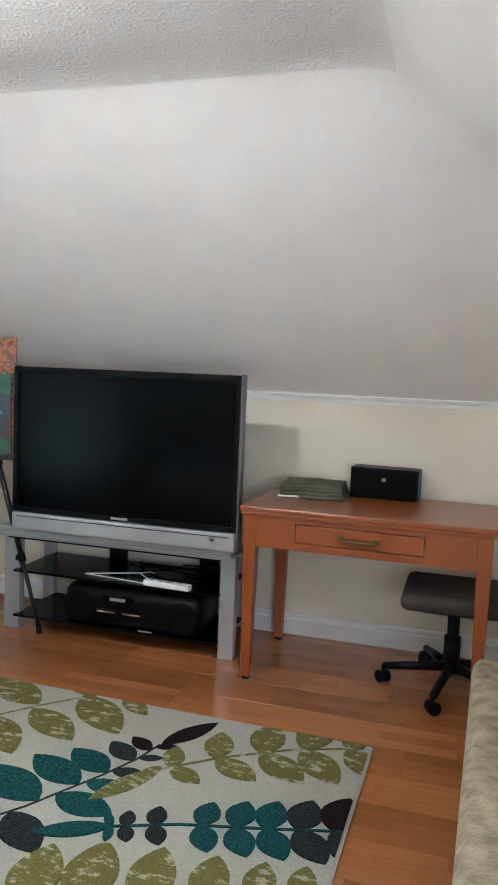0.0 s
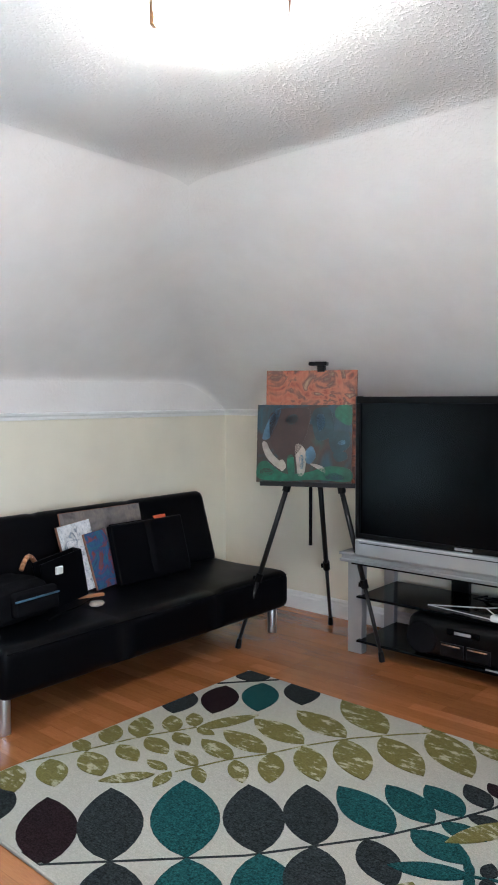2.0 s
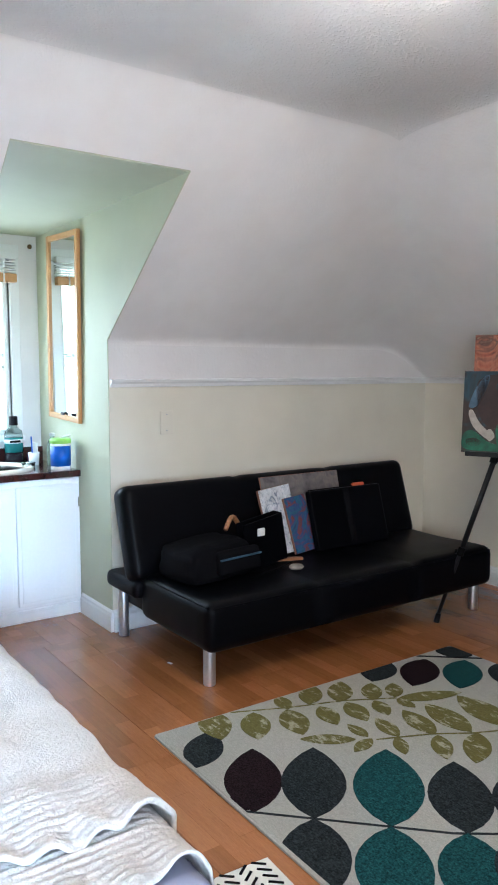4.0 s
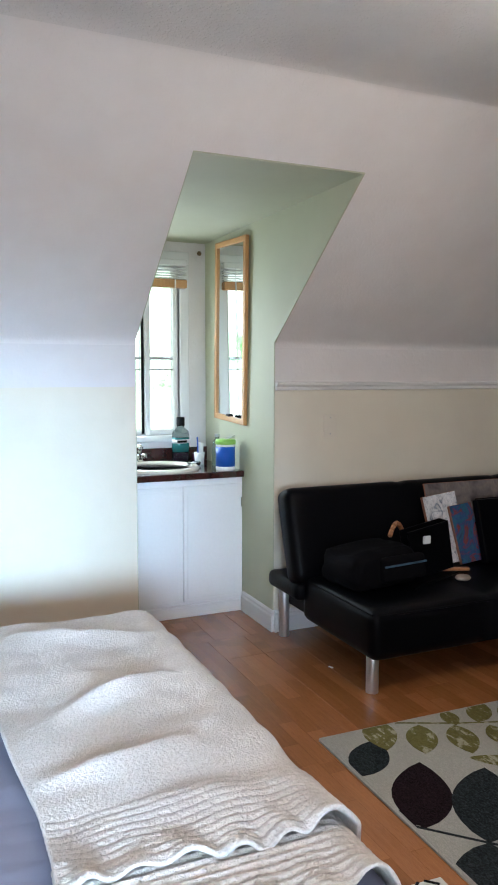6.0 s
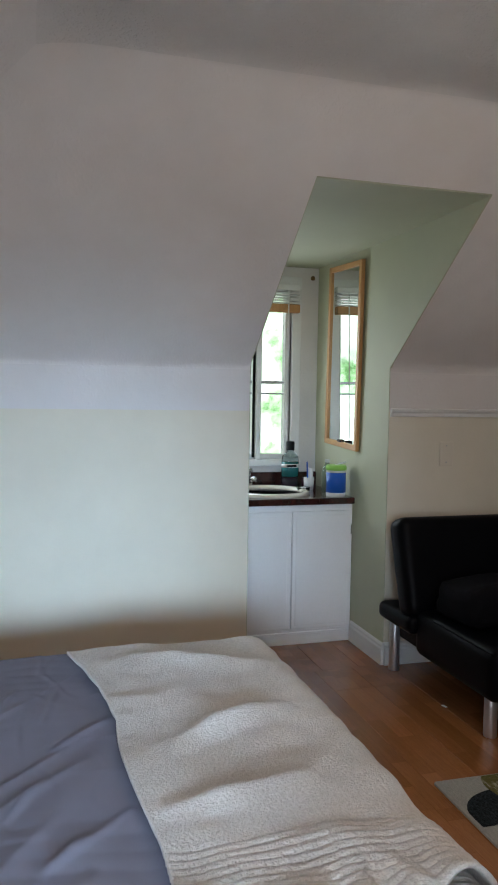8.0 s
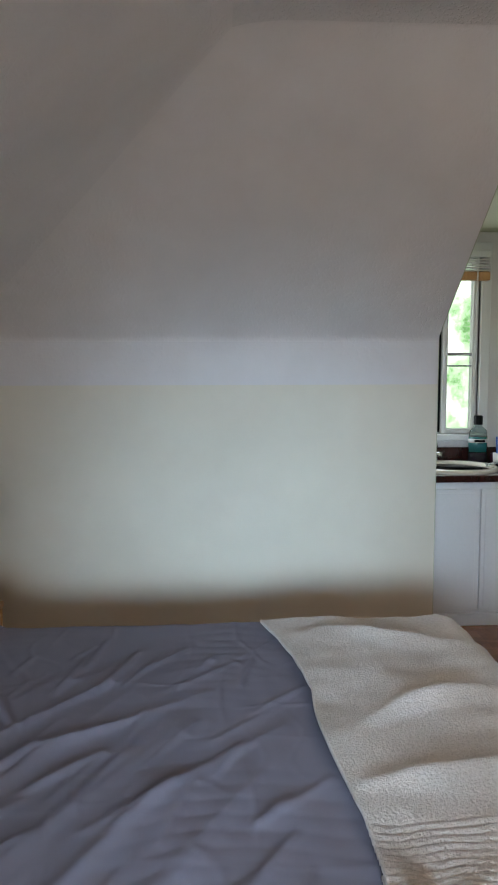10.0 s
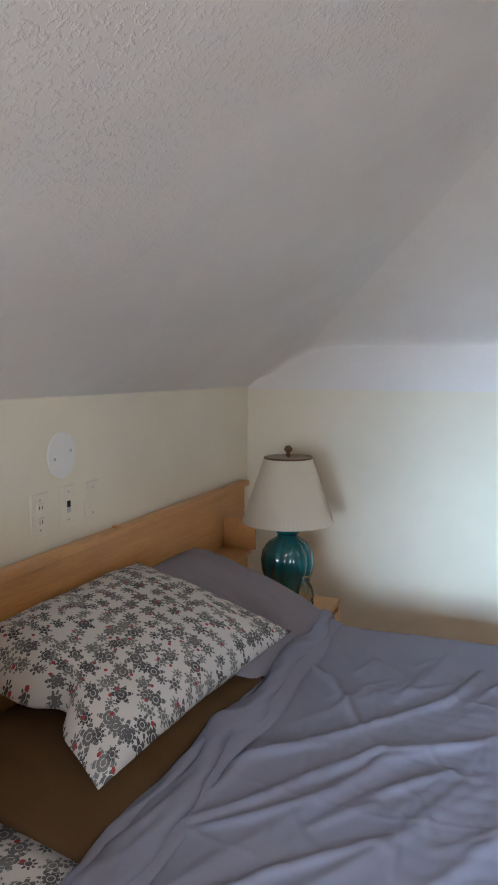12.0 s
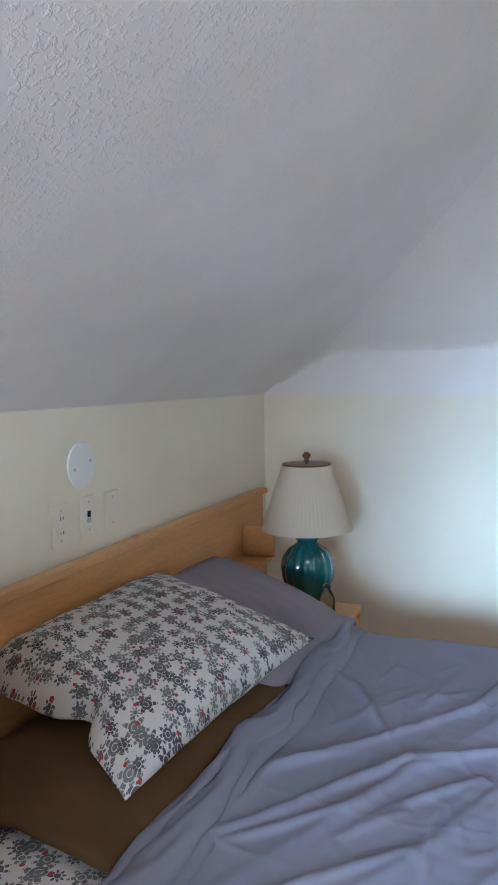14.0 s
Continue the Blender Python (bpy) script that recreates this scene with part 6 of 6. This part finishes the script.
def pillow(name, m, w, h, t, material, label, seed, sag=0.0, hem=0.0):
    """A stuffed pillow with pinched corners and creases."""
    ob = thing(name, (0, 0, 0), label, "pillow")
    nx, ny = 44, 32
    bm = bmesh.new()
    sides = []
    for s in (1, -1):
        rows = []
        for j in range(ny + 1):
            row = []
            for i in range(nx + 1):
                u, v = 2 * i / nx - 1, 2 * j / ny - 1
                puff = (max(0, 1 - abs(u) ** 2.6) * max(0, 1 - abs(v) ** 2.6)) ** 0.55
                pinch = 1 - 0.07 * (1 - abs(u)) * abs(v) ** 4 * 1.0
                pinch2 = 1 - 0.09 * (1 - abs(v)) * abs(u) ** 4 * 1.0
                x, y = u * w / 2 * pinch2, v * h / 2 * pinch
                crease = 0.014 * noise.noise(Vector((x * 7 + seed, y * 9, s))) + 0.010 * abs(noise.noise(Vector((x * 16, y * 12 + seed, s))))
                z = s * (t / 2 * puff) + crease * puff - sag * (x / w) ** 2
                if u > 0 and hem:
                    x *= 1 - 0.15 * (1 - v)
                if u > 0.7 and hem:
                    k = (u - 0.7) / 0.3
                    x += k * hem * (0.5 * abs(v) ** 2 - 1.1 * math.exp(-((v - 0.15) / 0.16) ** 2))
                    z -= k * k * (0.03 * (1 - abs(v)) + 0.07 * max(0.0, -v))
                row.append((x, y, z))
            rows.append(row)
        sides.append(rows)
    top = [[bm.verts.new(c) for c in row] for row in sides[0]]
    low = [[top[j][i] if i in (0, nx) or j in (0, ny) else bm.verts.new(sides[1][j][i]) for i in range(nx + 1)] for j in range(ny + 1)]
    for g in (top, low):
        for j in range(ny):
            for i in range(nx):
                bm.faces.new((g[j][i], g[j][i + 1], g[j + 1][i + 1], g[j + 1][i]))
    flat = {}
    for g in (low, top):
        for j in range(ny + 1):
            for i in range(nx + 1):
                flat[g[j][i]] = ((i / nx - 0.5) * (w + t * 0.7), (j / ny - 0.5) * (h + t * 0.7))
    laid_out(bm, flat)
    part("case", bm, material, ob, smooth=True)
    ob.matrix_world = m
    return ob


pillow("brown_pillow", pose(1.800, -1.475, 0.500, -2, 2, -3), 0.80, 0.49, 0.11, M_BROWN, "flat brown cotton pillow under the patterned one", 2.0)
pillow("grey_pillow", pose(1.15, -1.46, 0.580, -20, 0, -3), 0.68, 0.56, 0.18, M_PILLOWGREY, "plump mauve-grey pillow against the headboard", 5.0)
pillow("snowflake_pillow", pose(1.665, -1.485, 0.645, -14, 3, -8), 0.79, 0.54, 0.16, M_SNOW, "white pillow printed with grey snowflakes and red stars", 8.0, hem=0.06)


# ---- night stands and lamps ----
def night_stand(x0, x1, label):
    n = thing("night_stand", (x0, YS + 0.075, 0), label, "night stand", "night stands")
    w, d, h = x1 - x0, 0.47, 0.418
    part("top", box(0, w, 0, d, h - 0.022, h, 0.003), M_BIRCH, n)
    for a in (0, w - 0.018):
        part("side_panel", box(a, a + 0.018, 0.005, d - 0.005, 0.0, h - 0.0225, 0.002), M_BIRCH, n)
    part("back_panel", box(0.0185, w - 0.0185, 0.005, 0.015, 0.02, h - 0.0225), M_BIRCH, n)
    for z in (0.05, 0.215):
        dr = part("drawer", box(0.020, w - 0.020, d - 0.025, d - 0.006, z, z + 0.155, 0.003), M_BIRCH, n)
        part("knob", moved(turned([(0.0, 0.0), (0.008, 0.0), (0.013, 0.014), (0.0, 0.020)], 14), pose(w / 2, d - 0.006, z + 0.08, -90, 0, 0)), M_BIRCH, dr)


night_stand(0.385, 0.785, "birch night stand between bed and wall")
night_stand(2.405, 2.86, "birch night stand on the open side of the bed")


def ginger_lamp():
    t = thing("table_lamp", (0.505, -1.44, 0.4185), "ribbed teal ceramic table lamp with cream pleated shade", "table lamp")
    part("foot", turned([(0.0, 0.0), (0.062, 0.0), (0.064, 0.008), (0.058, 0.014), (0.0, 0.014)], 28), M_TEAL_GLAZE, t)
    prof = [(0.052, 0.012), (0.060, 0.03), (0.082, 0.075), (0.101, 0.130), (0.105, 0.165), (0.098, 0.205), (0.076, 0.238), (0.050, 0.255), (0.040, 0.262), (0.038, 0.272)]
    part("body", turned(prof, 96, 16, 0.07), M_TEAL_GLAZE, t, "ribbed teal glazed body", smooth=True)
    part("neck", turned([(0.038, 0.270), (0.046, 0.278), (0.050, 0.288), (0.044, 0.296), (0.0, 0.298)], 32), M_TEAL_GLAZE, t, smooth=True)
    part("stem", rod((0, 0, 0.295), (0, 0, 0.60), 0.006), M_BRASS, t)
    part("shade", turned([(0.176, 0.316), (0.177, 0.320), (0.094, 0.566), (0.092, 0.570), (0.090, 0.566), (0.173, 0.318)], 192, 64, 0.012), M_SHADE, t, "cream pleated fabric shade", smooth=True)
    part("shade_rim", turned([(0.0935, 0.564), (0.0950, 0.567), (0.0930, 0.571), (0.0912, 0.569)], 64), M_BRONZE, t, "dark top rim")
    part("spider", joined(rod((-0.09, 0, 0.562), (0.09, 0, 0.562), 0.002, seg=6), rod((0, -0.09, 0.562), (0, 0.09, 0.562), 0.002, seg=6)), M_BRASS, t)
    part("finial", turned([(0.008, 0.575), (0.010, 0.582), (0.006, 0.586), (0.016, 0.597), (0.016, 0.603), (0.009, 0.613), (0.0, 0.615)], 20), M_BRONZE, t, "round bronze finial", smooth=True)


ginger_lamp()


def linen_lamp():
    t = thing("table_lamp", (2.60, -1.405, 0.435), "table lamp with a plain white linen shade", "table lamp")
    part("foot", turned([(0.0, -0.0165), (0.080, -0.0165), (0.082, 0.012), (0.02, 0.022), (0.0, 0.022)], 32), M_TEAL_GLAZE, t, smooth=True)
    part("body", turned([(0.030, 0.018), (0.06, 0.06), (0.075, 0.12), (0.06, 0.19), (0.03, 0.235), (0.02, 0.25), (0.0, 0.25)], 32), M_TEAL_GLAZE, t, smooth=True)
    part("shade", turned([(0.176, 0.262), (0.182, 0.266), (0.185, 0.280), (0.120, 0.530), (0.117, 0.533), (0.114, 0.530), (0.178, 0.282)], 96), M_SHADE_LINEN, t, "white linen shade", smooth=True)
    part("stem", rod((0, 0, 0.24), (0, 0, 0.50), 0.006), M_BRASS, t)
    part("spider", rod((-0.115, 0, 0.50), (0.115, 0, 0.50), 0.002, seg=6), M_BRASS, t)


linen_lamp()

b = thing("water_bottle", (0.600, -1.335, 0.4185), "small clear ribbed plastic water bottle", "bottle")
part("bottle", turned([(0.026, 0.0), (0.029, 0.006), (0.027, 0.02), (0.029, 0.034), (0.027, 0.048), (0.029, 0.062), (0.028, 0.08), (0.018, 0.105), (0.011, 0.115), (0.011, 0.122)], 24), M_CLEAR, b, smooth=True)
part("cap", turned([(0.014, 0.120), (0.014, 0.134), (0.0, 0.135)], 16), M_CLEAR, b)


# ---- wall plates ----
M_PLATE = surf("ivory_wall_plate", (0.76, 0.71, 0.60), 0.35, 0.03, 4.0, 90.0, 0.03)


def plate(name, label, m, w, h, kind):
    p = thing(name, (0, 0, 0), label, "wall plate", "wall plates")
    part("cover", box(-w / 2, w / 2, 0, 0.006, -h / 2, h / 2, 0.002), M_PLATE, p)
    if kind == "outlet":
        for z in (-0.02, 0.02):
            o = part("receptacle", box(-0.015, 0.015, 0.005, 0.009, z - 0.013, z + 0.013, 0.003), M_PLATE, p)
            for x in (-0.006, 0.006):
                part("slot", box(x - 0.0012, x + 0.0012, 0.0085, 0.0095, z - 0.004, z + 0.006), M_BLACK, o)
    elif kind == "jack":
        part("jack", box(-0.007, 0.007, 0.005, 0.009, -0.004, 0.014, 0.001), M_BLACK, p, "dark jack opening")
        part("socket", box(-0.009, 0.009, 0.0055, 0.0085, -0.020, -0.006, 0.001), M_SILVER, p)
    for z in (-h / 2 + 0.018, h / 2 - 0.018):
        part("screw", moved(turned([(0.0, 0.0), (0.0035, 0.0), (0.003, 0.0015), (0.0, 0.002)], 10), pose(0, 0.006, z, -90, 0, 0)), M_SILVER, p)
    p.matrix_world = m
    return p


plate("outlet_plate", "ivory double outlet plate above the headboard", pose(1.580, YS, 0.930), 0.075, 0.118, "outlet")
plate("jack_plate", "ivory plate with a dark jack above the headboard", pose(1.448, YS, 0.935), 0.072, 0.116, "jack")
plate("blank_plate", "ivory blank plate above the headboard", pose(1.322, YS, 0.932), 0.070, 0.114, "blank")
plate("blank_plate", "ivory blank plate above the futon", pose(0, 1.555, 1.032, 0, 0, -90), 0.074, 0.118, "blank")
c = thing("round_cover", (1.475, YS, 1.083), "white round junction box cover with two screws", "wall plate")
part("disc", moved(turned([(0.0, 0.0), (0.062, 0.0), (0.066, 0.004), (0.064, 0.008), (0.0, 0.010)], 40), pose(0, 0, 0, -90, 0, 0)), M_PLASTIC_WHITE, c, smooth=False)
for x in (-0.038, 0.038):
    part("screw", moved(turned([(0.0, 0.0), (0.005, 0.0), (0.004, 0.002), (0.0, 0.003)], 10), pose(x, 0.009, -x * 0.25, -90, 0, 0)), M_SILVER, c)


# ---- beige sofa at the room's edge ----
def woven_sofa():
    m = surf("beige_woven_upholstery", (0.38, 0.32, 0.215), 0.95, 0.34, 22.0, 75.0, 0.9, stretch=(1, 3, 1), depth=0.007)
    s = thing("beige_sofa", (3.552, 1.05, 0), "beige coarsely woven upholstered sofa", "sofa", turn=-2)
    part("base", box(0.0, 0.66, 0.0, 1.33, 0.06, 0.30, 0.03, 3), m, s, smooth=True)
    part("cushion", box(-0.012, 0.62, 0.01, 1.325, 0.295, 0.415, 0.045, 4), m, s, smooth=True)
    part("arm", box(0.10, 0.68, 1.20, 1.335, 0.30, 0.46, 0.04, 3), m, s, smooth=True)
    part("back", box(0.55, 0.69, 0.0, 1.33, 0.30, 0.75, 0.045, 3), m, s, smooth=True)
    for x in (0.05, 0.58):
        for y in (0.06, 1.23):
            part("foot", box(x, x + 0.05, y, y + 0.05, 0, 0.062, 0.004), M_BLACK, s)


woven_sofa()

# ---- crumbs and cracks ----
crumb = thing("paper_scrap", (0.515, 1.275, 0.0005), "tiny white paper scrap on the floor", "scrap")
part("scrap", moved(box(-0.012, 0.012, -0.006, 0.006, 0, 0.002, 0.0008), pose(0, 0, 0, 0, 4, 20)), M_PLASTIC_WHITE, crumb)


# ---- floor planks ----
def planks():
    rng = random.Random(7)
    wide, full = 0.192, 1.215
    me = box(0, 1, 0, wide - 0.0012, -0.009, 0.0, 0.0006, 1)
    mesh = bpy.data.meshes.new("plank")
    me.to_mesh(mesh)
    me.free()
    mesh.materials.append(M_PLANK)

    def lay(x0, x1, y0, y1):
        y, row = y0, 0
        while y < y1 - 0.005:
            x = x0 - rng.choice((0.0, 0.3, 0.55, 0.8, 1.0)) * full
            while x < x1:
                a, b = max(x, x0), min(x + full - 0.001, x1)
                if b - a > 0.02:
                    p = new("plank", mesh)
                    p.parent = FLOOR
                    p.location = (a, y, 0)
                    p.scale = (b - a, min(wide, y1 - y) / wide, 1)
                x += full
            y += wide
            row += 1

    lay(0.0, XE, YS, YN)
    lay(-0.42, 0.0, A0, A1)


planks()
